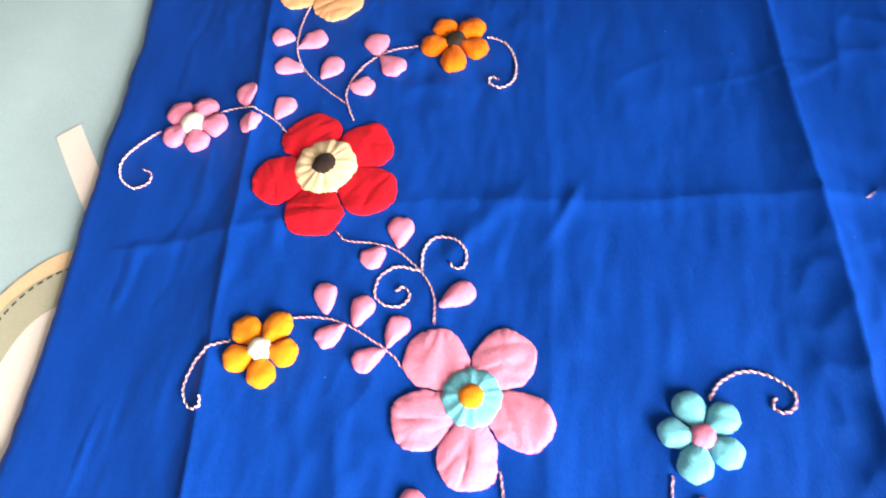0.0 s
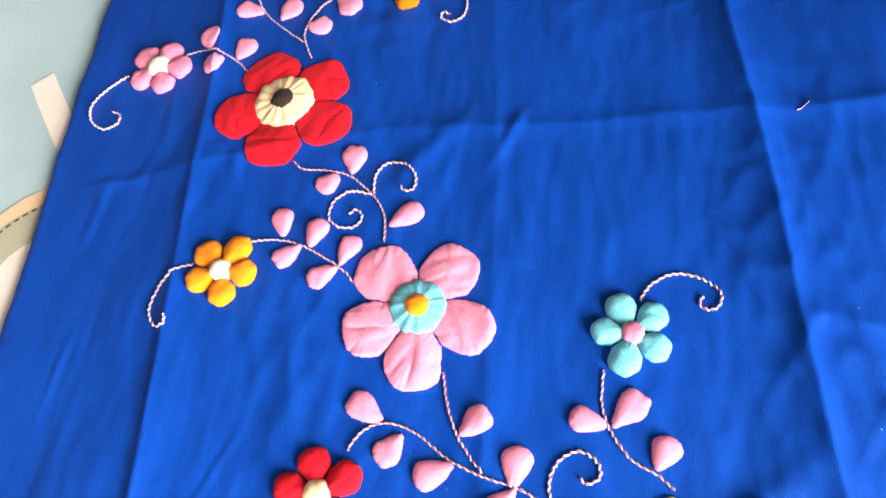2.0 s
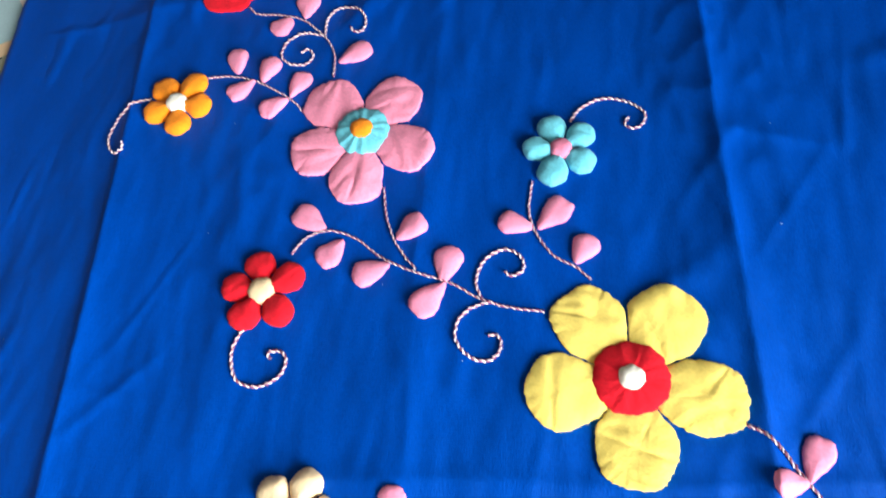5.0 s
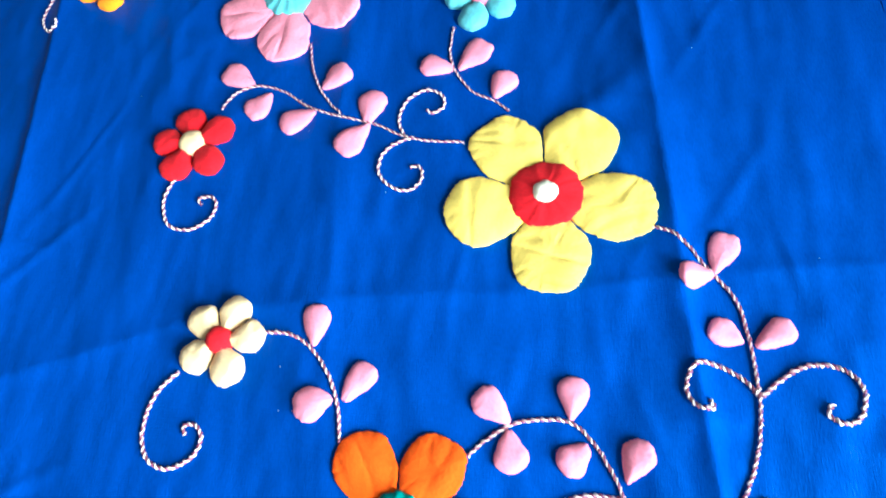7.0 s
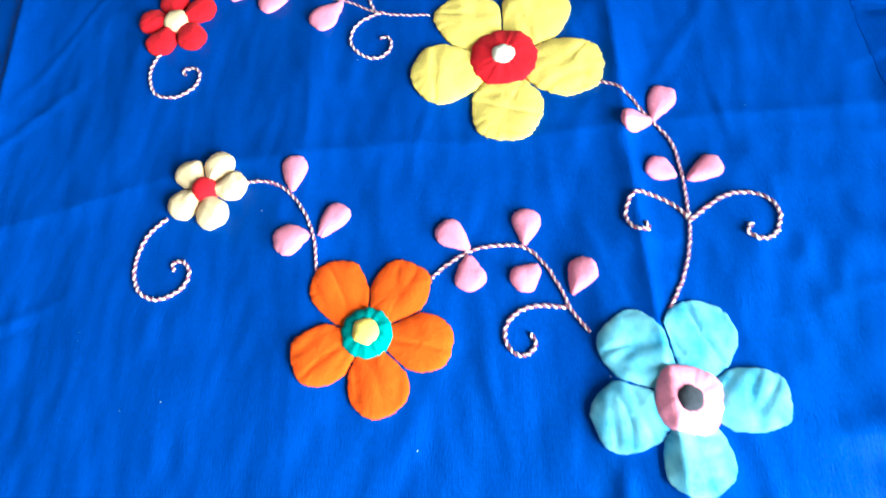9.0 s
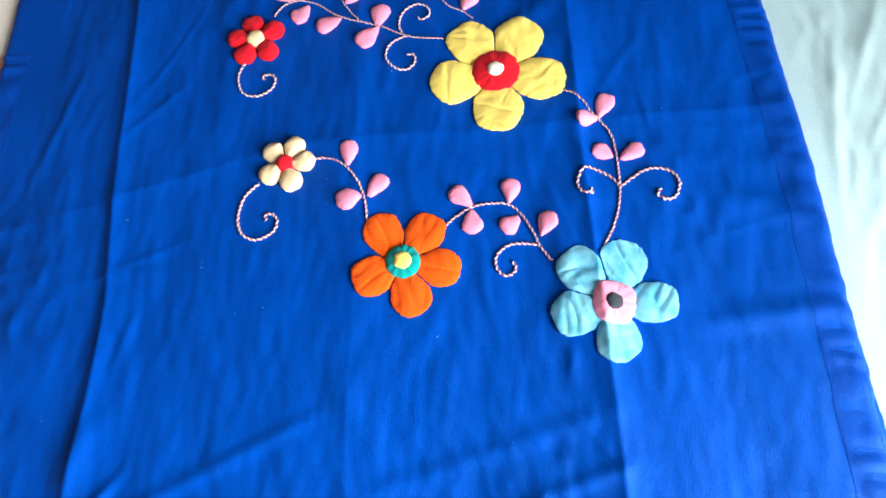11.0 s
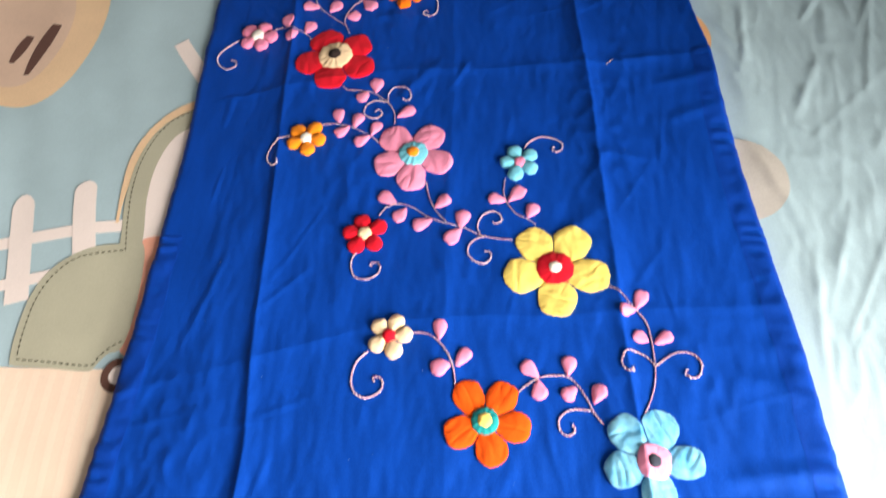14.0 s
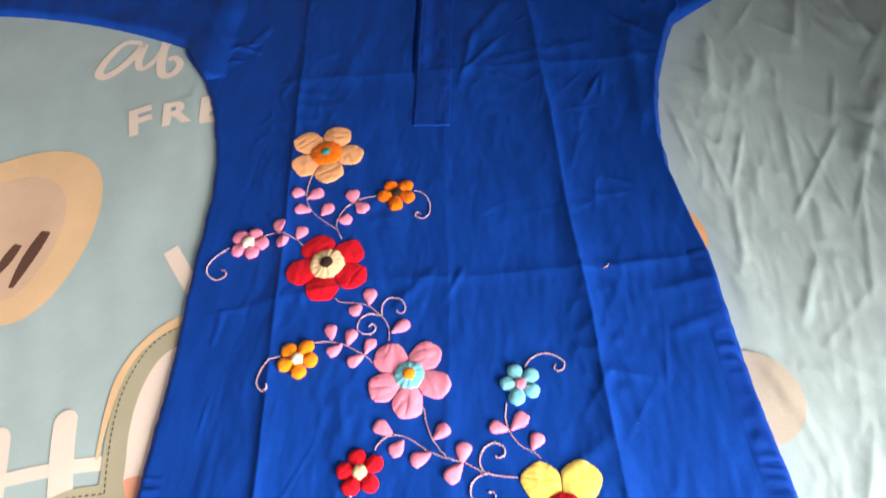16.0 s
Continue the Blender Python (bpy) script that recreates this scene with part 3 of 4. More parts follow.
def loft(lo_fn, nu, nv, height, thick=-0.0035):
    """A sheet of cloth over (u, v) in 0..1, closed below at the bed."""
    verts, faces = [], []
    for j in range(nv + 1):
        for i in range(nu + 1):
            x, y = lo_fn(i / nu, j / nv)
            verts.append((x, y, height(x, y)))
    m = nu + 1
    for j in range(nv):
        for i in range(nu):
            a = j * m + i
            faces.append((a, a + 1, a + m + 1, a + m))
    rim = list(range(m)) + [j * m + nu for j in range(1, nv + 1)] + [nv * m + i for i in range(nu - 1, -1, -1)] + [j * m for j in range(nv - 1, 0, -1)]
    if thick is None:  # a sharp cut edge
        verts += [verts[i] for i in rim]
        rim = list(range(len(verts) - len(rim), len(verts)))
    base = len(verts)
    verts += [(verts[i][0], verts[i][1], verts[i][2] - 0.0015 if thick is None else thick) for i in rim]
    n = len(rim)
    faces += [(rim[(k + 1) % n], rim[k], base + k, base + (k + 1) % n) for k in range(n)]
    return verts, faces


def body_at(u, v):
    y0 = -0.41 + 1.14 * v
    lx, rx = left(y0), right(y0)
    x = lx + (rx - lx) * u
    y = y0 + (hem(x) + 0.41) * max(0.0, 1 - 7 * v) + (top_edge(x) - 0.73) * max(0.0, v * 8 - 7)
    return x, y


part("body", loft(body_at, 380, 620, dress_h), BLUE, tunic)


def sleeve(sign):
    def at(u, v):
        x0, x1 = (-0.205, -0.70) if sign < 0 else (0.225, 0.70)
        x = x0 + (x1 - x0) * u
        a = abs(x) - (0.329 if sign < 0 else 0.300)
        low = (0.496 + (0.55 * a - 0.6 * a * a if a > 0 else 1.7 * a)) if sign < 0 else (0.471 + (0.85 * a - 1.1 * a * a if a > 0 else 1.7 * a))
        low = max(low, 0.42)
        high = 0.735 + 0.12 * u
        return x, low + (high - low) * v

    def height(x, y):
        a = abs(x) - (0.329 if sign < 0 else 0.300)
        low = (0.496 + (0.55 * a - 0.6 * a * a if a > 0 else 1.7 * a)) if sign < 0 else (0.471 + (0.85 * a - 1.1 * a * a if a > 0 else 1.7 * a))
        low = max(low, 0.42)
        e = max(0.0, min(1.0, (y - low) / 0.008))
        z = 0.0062 + 0.0035 * n3(x * 16, y * 16, 40) + 0.0016 * n3(x * 40 + y * 20, y * 30, 41) + crease((y - low) - 0.09 - 0.02 * n3(x * 9, 2), 0.003, 0.012)
        z += 0.004 * math.exp(-((abs(x) - 0.29) / 0.02) ** 2)
        z = max(0.004, z) - 0.008 * (1 - step01((abs(x) - 0.235) / 0.06))
        return -0.002 + (z + 0.002) * (1 - (1 - e) ** 2.2)

    return part("sleeve", loft(at, 90, 60, height), BLUE, tunic)


sleeve(-1), sleeve(1)


# hems: doubled cloth, puckered by the seam, with a row of stitches
def band(name, at, nu, nv, pucker, label, off, depth):
    def height(x, y):
        inner = step01((depth - off(x, y)) / 0.007)
        return dress_h(x, y) + 0.00015 + inner * (0.0003 + pucker(x, y))

    verts, faces = loft(at, nu, nv, height, None)
    return part(name, (verts, faces), BAND, tunic, label), height


def stitches(parent, line, height, long=0.0020, gap=0.0024):
    verts, faces = [], []
    pts, run = smooth_path(line, 0.0004), 0
    per, dash = int((long + gap) / 0.0004), int(long / 0.0004)
    for i in range(0, len(pts) - dash, per):
        ribbon_data(pts[i:i + dash + 1], 0.00045, 0, verts, faces, 1, lambda x, y, k: (x, y, height(x, y) + 0.00012))
    return tagged(part("stitching", (verts, faces), STITCH, parent), kind="stuff")


hem_band, hem_lie = band("hem_band", lambda u, v: ((x := -0.229 + 0.551 * u), hem(x) + 0.0012 + 0.0155 * v), 240, 8,
                lambda x, y: 0.0005 * math.sin(x * 560 + 9 * n3(x * 30, 1)) * (0.15 + 0.85 * step01((x - 0.02) / 0.2)) + 0.0006 * n3(x * 120, y * 20, 6), "puckered double hem", lambda x, y: y - hem(x), 0.0167)
stitches(hem_band, [(-0.226, hem(-0.226) + 0.016), (-0.168, hem(-0.168) + 0.016), (-0.06, hem(-0.06) + 0.016), (0.02, hem(0.02) + 0.016), (0.107, hem(0.107) + 0.016),
                    (0.208, hem(0.208) + 0.016), (0.31, hem(0.31) + 0.016)], hem_lie)
for edge, sign, top in ((right, -1, 0.12), (left, 1, -0.08)):
    side, side_lie = band("side_band", lambda u, v: (edge((y := -0.385 + (top + 0.385) * v) if sign < 0 else (y := -0.408 + (top + 0.408) * v)) + sign * (0.0010 + 0.0215 * (u if sign > 0 else 1 - u)), y),
                10, 240, lambda x, y: 0.0006 * math.sin(y * 420 + 8 * n3(y * 25, 3) + x * 60) * step01(n3(y * 16, 5) * 2 + 0.6) + 0.0008 * n3(x * 60, y * 110, 7), "stitched side hem", lambda x, y: abs(x - edge(y)), 0.0225)
    ys_ = [-0.37 + k * (top + 0.36) / 8 for k in range(9)]
    stitches(side, [(edge(y) + sign * 0.0215, y) for y in ys_], side_lie)
    stitches(side, [(edge(y) + sign * 0.0035, y) for y in ys_], side_lie)


# placket: a doubled strip with a stitched square end, its free edge lifted along the slit
def placket_at(u, v):
    y = 0.312 + 0.338 * v
    return -0.0125 + 0.0005 * n3(y * 30, 2) + 0.0415 * u, y - 0.004 * u


def placket_h(x, y):
    lift = 0.0045 * step01((y - 0.385) / 0.06) * step01((0.006 - x) / 0.02)
    return max(dress_h(x, y), dress_h(0.006, y) - 0.001) + 0.0011 + lift + 0.0007 * n3(x * 80, y * 60, 8)


placket = part("placket", loft(placket_at, 26, 150, placket_h, 0.0005), BAND, tunic, "stitched front placket with an open slit")
verts, faces = [], []
for line in ([(-0.0105, 0.335), (-0.0105, 0.314), (0.008, 0.3125), (0.0270, 0.3115), (0.0270, 0.345), (0.0265, 0.50), (0.0265, 0.64)], [(-0.010, 0.345), (0.008, 0.3435), (0.0265, 0.3425)]):
    pts = smooth_path(line, 0.0004)
    for i in range(0, len(pts) - 6, 9):
        ribbon_data(pts[i:i + 6], 0.00045, 0, verts, faces, 1, lambda x, y, k: (x, y, placket_h(x, y) + 0.0002))
tagged(part("stitching", (verts, faces), STITCH, placket), kind="stuff")
verts, faces = [], []
ribbon_data(smooth_path([(NECK - 0.085, top_edge(NECK - 0.085) - 0.006), (NECK - 0.05, top_edge(NECK - 0.05) - 0.006), (NECK, top_edge(NECK) - 0.006), (NECK + 0.05, top_edge(NECK + 0.05) - 0.006),
                         (NECK + 0.085, top_edge(NECK + 0.085) - 0.006)], 0.004), 0.02, 0, verts, faces, 4, lambda x, y, k: (x, y, max(dress_h(x, min(y, 0.63)), 0.004) + 0.003))
part("neck_band", (verts, faces), BAND, tunic)


# ---- sewn-on flowers, leaves and cords ----
def pad(cx, cy, shape, high, seg=44, rings=9, lift=0.0003, rim=0.0007, seed=0.0, gather=0.0, pleat=0.0):
    """A padded piece of felt: shape(angle) gives its edge as (x, y) about (cx, cy); it swells to high in the middle."""
    verts, faces = [], []
    edge = [shape(2 * math.pi * i / seg) for i in range(seg)]
    girth = sum(math.dist(edge[i], edge[i - 1]) for i in range(seg))
    seg = max(seg, int(girth / 0.0011))
    bites = max(6, round(girth / 0.0058))  # where the sewing thread pulls the edge in
    edge = []
    for i in range(seg):
        a = 2 * math.pi * i / seg
        bite = max(0.0, math.cos(bites * a + 2 * n3(a * 1.5, seed))) ** 6 * (0.65 + 0.8 * n3(a * 3, seed, 8.0))
        ravel = 0.022 * n3(i * 1.7, seed, 3.0) + 0.014 * n3(i * 0.7, seed, 4.0)
        edge.append(tuple(c * (1 - 0.04 * bite + ravel) for c in shape(a)) + (bite,))
    for k in range(rings + 1):
        s = math.sin(k / rings * math.pi / 2) if k else 0.0
        s = 0.04 + 0.96 * s
        for i, (ex, ey, bite) in enumerate(edge):
            x, y = cx + ex * s, cy + ey * s
            swell = (1 - s ** 2.6) ** 0.62
            z = rim + high * swell
            z += high * (0.16 * n3(x * 110 + seed, y * 110, seed) + 0.05 * n3(x * 260, y * 260, seed)) * (0.3 + swell)
            z -= 0.00035 * max(0.0, n3(i * girth / seg * 330, seed, 6.0)) * s ** 3 * (1 - s ** 16)
            z -= bite * (0.12 * high + 0.0004) * s ** 9 * (1 - s ** 30)
            pu, pv = x * math.cos(seed * 2) + y * math.sin(seed * 2), y * math.cos(seed * 2) - x * math.sin(seed * 2)
            z -= pleat * max(0.0, 1 - abs(n3(pu * 120, pv * 30, seed + 5)) * 3.2) ** 2 * (1 - s ** 6)
            z -= gather * (0.5 + 0.5 * math.cos(i * 2 * math.pi / 7 + 3 * n3(i * 0.15, seed))) * math.sin(s * math.pi * 0.62)
            verts.append((x, y, dress_h(x, y) + lift + z))
    for i, (ex, ey, bite) in enumerate(edge):
        x, y = cx + ex * 0.995, cy + ey * 0.995
        verts.append((x, y, dress_h(x, y) - 0.0004))
    for k in range(rings + 1):
        for i in range(seg):
            j = (i + 1) % seg
            faces.append((k * seg + i, (k + 1) * seg + i, (k + 1) * seg + j, k * seg + j))
    faces.append(tuple(range(seg)))
    lint = random.Random(int(seed * 97) + seg)  # frayed fibres along the cut edge
    for k in range(int(girth / 0.0007)):
        i = lint.randrange(seg)
        ex, ey, bite = edge[i]
        ln = math.hypot(ex, ey)
        a, out = math.atan2(ey, ex) + lint.gauss(0, 0.7), lint.uniform(0.0003, 0.0009)
        x, y, z = verts[rings * seg + i]
        x, y, z = x - ex / ln * 0.0003, y - ey / ln * 0.0003, z - lint.uniform(0.0, 0.0005)
        n, w = len(verts), 0.00007
        verts += [(x - w * math.sin(a), y + w * math.cos(a), z), (x + w * math.sin(a), y - w * math.cos(a), z), (x + out * math.cos(a), y + out * math.sin(a), z + lint.uniform(-0.0003, 0.0003))]
        faces.append((n, n + 1, n + 2))
    return verts, faces


def petal_shape(dist, r, turn, inner, square, before, after, seed):
    """Edge of a petal, in a frame turned outwards: a blunt, slightly cornered cap, and sides cut straight along the seams
    to its neighbours, which stand at the half angles before and after."""
    c, s = math.cos(radians(turn)), math.sin(radians(turn))
    reach = max(r * 0.8, dist - inner)
    t0, t1 = math.tan(min(before, 1.1)), math.tan(min(after, 1.1))

    def at(a):
        ca, sa = math.cos(a), math.sin(a)
        wob = 1 + 0.026 * math.cos(5 * a + 1.3 * seed) + 0.06 * n3(ca * 1.6 + seed, sa * 1.6, seed) + 0.008 * math.cos(20 * a + seed)
        e = square + 0.12 * (ca > 0)
        u = math.copysign(abs(ca) ** (e if ca < 0 else 0.93), ca) * (r if ca > 0 else reach) * wob
        v = math.copysign(abs(sa) ** e, sa) * r * wob * (1 - 0.12 * max(0.0, -ca))
        gap = 0.00045 + 0.0002 * n3(u * 300, seed, 2.0)
        v = min(v, max(0.0008, (dist + u) * t1 - gap))
        v = max(v, -max(0.0008, (dist + u) * t0 - gap))
        return c * u - s * v, s * u + c * v

    return at


def round_shape(r, n, depth, seed):
    def at(a):
        w = r * (1 + depth * math.cos(n * a + seed) + 0.05 * n3(math.cos(a) * 2 + seed, math.sin(a) * 2, seed))
        return w * math.cos(a), w * math.sin(a)

    return at


def flower(x, y, ring, button, petals, petal_felt, ring_felt, button_felt, label, puff, seed):
    """Petals as (turn, distance, radius) in degrees and millimetres round the heart at x, y."""
    heart_lift = 0.0016 if ring else 0.0012
    if ring:
        head = part("flower", pad(x, y, round_shape(ring / 1000, 4 if petal_felt == "sky" else 12, 0.05 if petal_felt == "sky" else 0.02, seed), 0.0026, 70, 9, 0.0016, 0.0010, seed, 0.0005 if ring_felt in ("cream", "aqua") else 0.0003), FELT[ring_felt], tunic, label)
        part("button", pad(x, y, round_shape(button / 1000, 5, 0.03, seed), 0.0028, 32, 8, 0.0038, 0.0004, seed), FELT[button_felt], head)
    else:
        head = part("flower", pad(x, y, round_shape(button / 1000 * 1.02, 5, 0.03, seed), 0.0032, 32, 8, 0.0022, 0.0006, seed), FELT[button_felt], tunic, label)
    order = sorted(p[0] % 360 for p in petals)
    for k, (turn, dist, r) in enumerate(petals):
        t = radians(turn)
        n = order.index(turn % 360)
        before, after = radians((turn - order[n - 1]) % 360) / 2, radians((order[(n + 1) % len(order)] - turn) % 360) / 2
        px, py = x + dist / 1000 * math.cos(t), y + dist / 1000 * math.sin(t)
        inner = (0.55 * ring if ring else 0.35 * button) / 1000
        part("petal", pad(px, py, petal_shape(dist / 1000, r / 1000 * (0.97 if ring else 1.0), turn, inner, 0.72 if ring else 0.9, before, after, seed + 2.1 * k), puff * 0.82, 48, 12, 0.0002 + 0.00012 * k, 0.0008, seed + k, 0.0, 0.0012 if petal_felt == "sky" else 0.0007 if ring else 0.0003), FELT[petal_felt], head)
    return head


flower(-0.0879, 0.1238, 17.3, 7.0, [(120, 22.0, 17.3), (34, 23.9, 15.6), (-30, 29.2, 15.3), (-93, 26.5, 16.6), (-162, 25.6, 15.4)], "red", "cream", "brown", "big red felt flower with gathered cream centre and brown button", 0.0022, 1.0)
flower(-0.0004, 0.0028, 13.1, 5.7, [(137, 24.5, 14.5), (54, 22.6, 14.1), (-22, 25.5, 12.6), (-90, 26.0, 13.4), (-154, 24.2, 13.6)], "pink", "aqua", "amber", "big pink felt flower with gathered aqua centre and amber button", 0.0022, 4.7)
flower(-0.1016, 0.0204, 0, 5.6, [(134, 13.1, 7.5), (63, 14.3, 7.0), (-4, 10.9, 7.4), (-77, 11.9, 6.9), (-157, 11.5, 7.0)], "amber", "white", "white", "small puffed amber flower with white centre", 0.0042, 8.4)
flower(0.0942, -0.0080, 0, 4.9, [(110, 12.5, 6.9), (42, 12.1, 6.5), (-31, 10.9, 6.5), (-107, 12.1, 6.9), (176, 11.1, 6.2)], "aqua", "rose", "rose", "small puffed aqua flower with pink centre", 0.0042, 12.1)
flower(-0.1740, 0.1554, 0, 6.9, [(142, 13.7, 8.4), (66, 11.2, 8.2), (-5, 13.4, 7.9), (-64, 12.2, 7.8), (-142, 12.4, 7.5)], "rose", "white", "white", "small puffed rose pink flower with white centre", 0.0042, 15.8)
flower(-0.0248, 0.2114, 0, 5.8, [(124, 11.5, 7.5), (47, 13.0, 8.0), (-26, 13.4, 7.5), (-90, 15.5, 7.6), (-164, 13.0, 7.5)], "orange2", "brown", "brown", "small puffed orange flower with dark brown centre", 0.0042, 19.5)
flower(-0.1078, 0.2745, 17.7, 5.5, [(140, 29.8, 16.8), (71, 26.3, 17.3), (-7, 27.4, 15.0), (-77, 27.2, 16.4), (-142, 24.2, 17.1)], "peach", "orange2", "teal", "peach felt flower with orange centre and teal button", 0.0022, 23.2)
flower(-0.0353, -0.0807, 0, 6.0, [(107, 12.4, 7.5), (33, 13.3, 7.0), (-45, 12.5, 7.0), (-121, 12.8, 7.3), (173, 12.6, 7.1)], "red", "cream", "cream", "small puffed red flower with cream centre", 0.0042, 26.9)
flower(0.1223, -0.1124, 14.8, 5.3, [(125, 27.9, 15.4), (59, 27.1, 15.9), (-12, 29.1, 14.8), (-87, 25.8, 15.6), (-167, 26.7, 15.2)], "yellow", "red", "white", "big yellow felt flower with red centre and white button", 0.0022, 30.6)
flower(-0.0062, -0.1720, 0, 5.3, [(136, 11.6, 6.8), (68, 12.7, 6.6), (9, 12.1, 6.5), (-67, 11.9, 7.2), (-144, 11.5, 6.7)], "cream", "red", "red", "small puffed cream flower with red centre", 0.0042, 34.3)
flower(0.0698, -0.2358, 10.0, 5.4, [(125, 22.7, 11.6), (56, 22.0, 11.7), (-9, 22.0, 11.5), (-75, 20.7, 11.9), (-154, 19.5, 12.0)], "orange", "teal", "yellow", "big orange felt flower with teal centre and yellow button", 0.0022, 38.0)
flower(0.1857, -0.2603, 12.1, 5.0, [(132, 26.1, 12.7), (75, 23.9, 13.4), (1, 23.1, 11.6), (-86, 20.6, 12.0), (-164, 21.8, 12.8)], "sky", "pink", "slate", "big sky blue plush flower with pink centre and dark button", 0.0022, 41.7)


def cord_line(points):
    return smooth_path(points, 0.00042)


def cord(name, points, label):
    """A couched cord of two twisted strands, mauve and cream."""
    line = cord_line(points)
    verts, faces, mats = [], [], []
    girth = 0.80 + 0.22 * step01((-0.06 - points[0][1]) / 0.08) + (0.08 if name == "tendril" else -0.06)
    pitch, helix, rad, sides = 0.0031, 0.00040 * girth, 0.00043 * girth, 5
    for strand in range(2):
        base = len(verts)
        for i, p in enumerate(line):
            t = (line[min(i + 1, len(line) - 1)] - line[max(i - 1, 0)]).normalized()
            side = Vector((-t.y, t.x, 0))
            ph = 2 * math.pi * i * 0.00042 / pitch + math.pi * strand + 1.6 * n3(i * 0.06, points[0][0] * 90, 4.0)
            wob = 0.0004 * n3(p.x * 260, p.y * 260, strand)
            share = (0.22 if name == "tendril" else 0.0) + 0.4 * n3(i * 0.02, points[0][0] * 70, 7.0)  # how far the cream strand lies on top
            thick = rad * (1 + share * (0.6 if strand else -0.6))
            c = p + side * (helix * math.cos(ph) + wob)
            zc = dress_h(p.x, p.y) + 0.0007 + helix * math.sin(ph) + 0.0003 * share * (1 if strand else -1)
            for k in range(sides):
                a = 2 * math.pi * k / sides
                q = c + side * (thick * math.cos(a))
                verts.append((q.x, q.y, zc + thick * math.sin(a)))
        for i in range(len(line) - 1):
            for k in range(sides):
                a, b_ = base + i * sides + k, base + i * sides + (k + 1) % sides
                faces.append((a, b_, b_ + sides, a + sides))
                mats.append(strand)
    return part(name, (verts, faces, mats), [ROPE_A, ROPE_B], tunic, label)


def leaf(x, y, turn, long, wide, parent, seed):
    """A padded drop whose point is at x, y; length and half width in millimetres."""
    long, wide, t = long / 1000, wide / 1000, radians(turn)
    c, s = math.cos(t), math.sin(t)
    back = long - wide  # from the point to the middle of the round end
    mx, my = x + back * c, y + back * s

    def at(a):
        ca, sa = math.cos(a), math.sin(a)
        wob = 1 + 0.022 * math.cos(5 * a + 1.7 * seed) + 0.09 * n3(ca * 1.6 + seed, sa * 1.6, seed) + 0.012 * math.cos(13 * a + seed)
        u = (wide * ca ** 0.9 if ca > 0 else back * ca) * wob
        v = 1.06 * math.copysign(abs(sa) ** 0.86, sa) * wide * wob * (1 - 0.55 * max(0.0, -ca) ** 1.2)
        return c * u - s * v, s * u + c * v

    return part("leaf", pad(mx, my, at, 0.0019, 32, 8, 0.0002, 0.0007, seed), FELT["leaf"], parent)


sprig = cord("stem", [(-0.1177, 0.2483), (-0.1212, 0.2332), (-0.1213, 0.2141), (-0.1177, 0.2007), (-0.1088, 0.1884), (-0.0952, 0.1767), (-0.0846, 0.1678)], "twisted mauve and cream cord stem with pink felt leaves")
leaf(-0.1236, 0.2171, 170, 14.5, 6.2, sprig, 0.0)
leaf(-0.1203, 0.2106, 33, 18.5, 6.8, sprig, 1.7)
leaf(-0.1137, 0.1936, 168, 18.4, 5.9, sprig, 3.4)
leaf(-0.1025, 0.1868, 54, 17.4, 6.5, sprig, 5.1)
sprig = cord("stem", [(-0.0463, 0.2085), (-0.0604, 0.2064), (-0.0715, 0.2004), (-0.0802, 0.1900), (-0.0846, 0.1755), (-0.0823, 0.1657), (-0.0775, 0.1558)], "twisted mauve and cream cord stem with pink felt leaves")
leaf(-0.0694, 0.2026, 105, 17.0, 7.3, sprig, 6.8)
leaf(-0.0679, 0.2016, -43, 18.6, 7.0, sprig, 8.5)
leaf(-0.0842, 0.1794, 0, 15.2, 6.3, sprig, 10.2)
sprig = cord("stem", [(-0.1588, 0.1634), (-0.1450, 0.1661), (-0.1314, 0.1607), (-0.1224, 0.1551), (-0.1155, 0.1478)], "twisted mauve and cream cord stem with pink felt leaves")
leaf(-0.1430, 0.1662, 101, 16.9, 6.7, sprig, 11.9)
leaf(-0.1320, 0.1587, -147, 13.9, 6.4, sprig, 13.6)
leaf(-0.1234, 0.1570, 70, 16.7, 6.2, sprig, 15.3)
cord("tendril", [(-0.0061, 0.2140), (0.0039, 0.2087), (0.0099, 0.1972), (0.0105, 0.1826), (0.0039, 0.1761), (-0.0032, 0.1798), (-0.0022, 0.1846), (0.0018, 0.1818)], "curled twisted mauve and cream cord")
cord("tendril", [(-0.1939, 0.1516), (-0.2049, 0.1419), (-0.2119, 0.1302), (-0.2087, 0.1187), (-0.1990, 0.1123), (-0.1910, 0.1162), (-0.1917, 0.1224), (-0.1973, 0.1247)], "curled twisted mauve and cream cord")
sprig = cord("stem", [(-0.0756, 0.0848), (-0.0690, 0.0793), (-0.0545, 0.0782), (-0.0427, 0.0748), (-0.0299, 0.0636), (-0.0233, 0.0540), (-0.0209, 0.0437), (-0.0207, 0.0367)], "twisted mauve and cream cord stem with pink felt leaves")
leaf(-0.0423, 0.0764, 90, 17.2, 6.4, sprig, 17.0)
leaf(-0.0493, 0.0760, -133, 13.8, 5.7, sprig, 18.7)
leaf(-0.0189, 0.0457, 34, 18.5, 5.6, sprig, 20.4)
cord("tendril", [(-0.0291, 0.0642), (-0.0293, 0.0750), (-0.0237, 0.0827), (-0.0138, 0.0808), (-0.0082, 0.0738), (-0.0087, 0.0666), (-0.0134, 0.0655), (-0.0158, 0.0684)], "curled twisted mauve and cream cord")
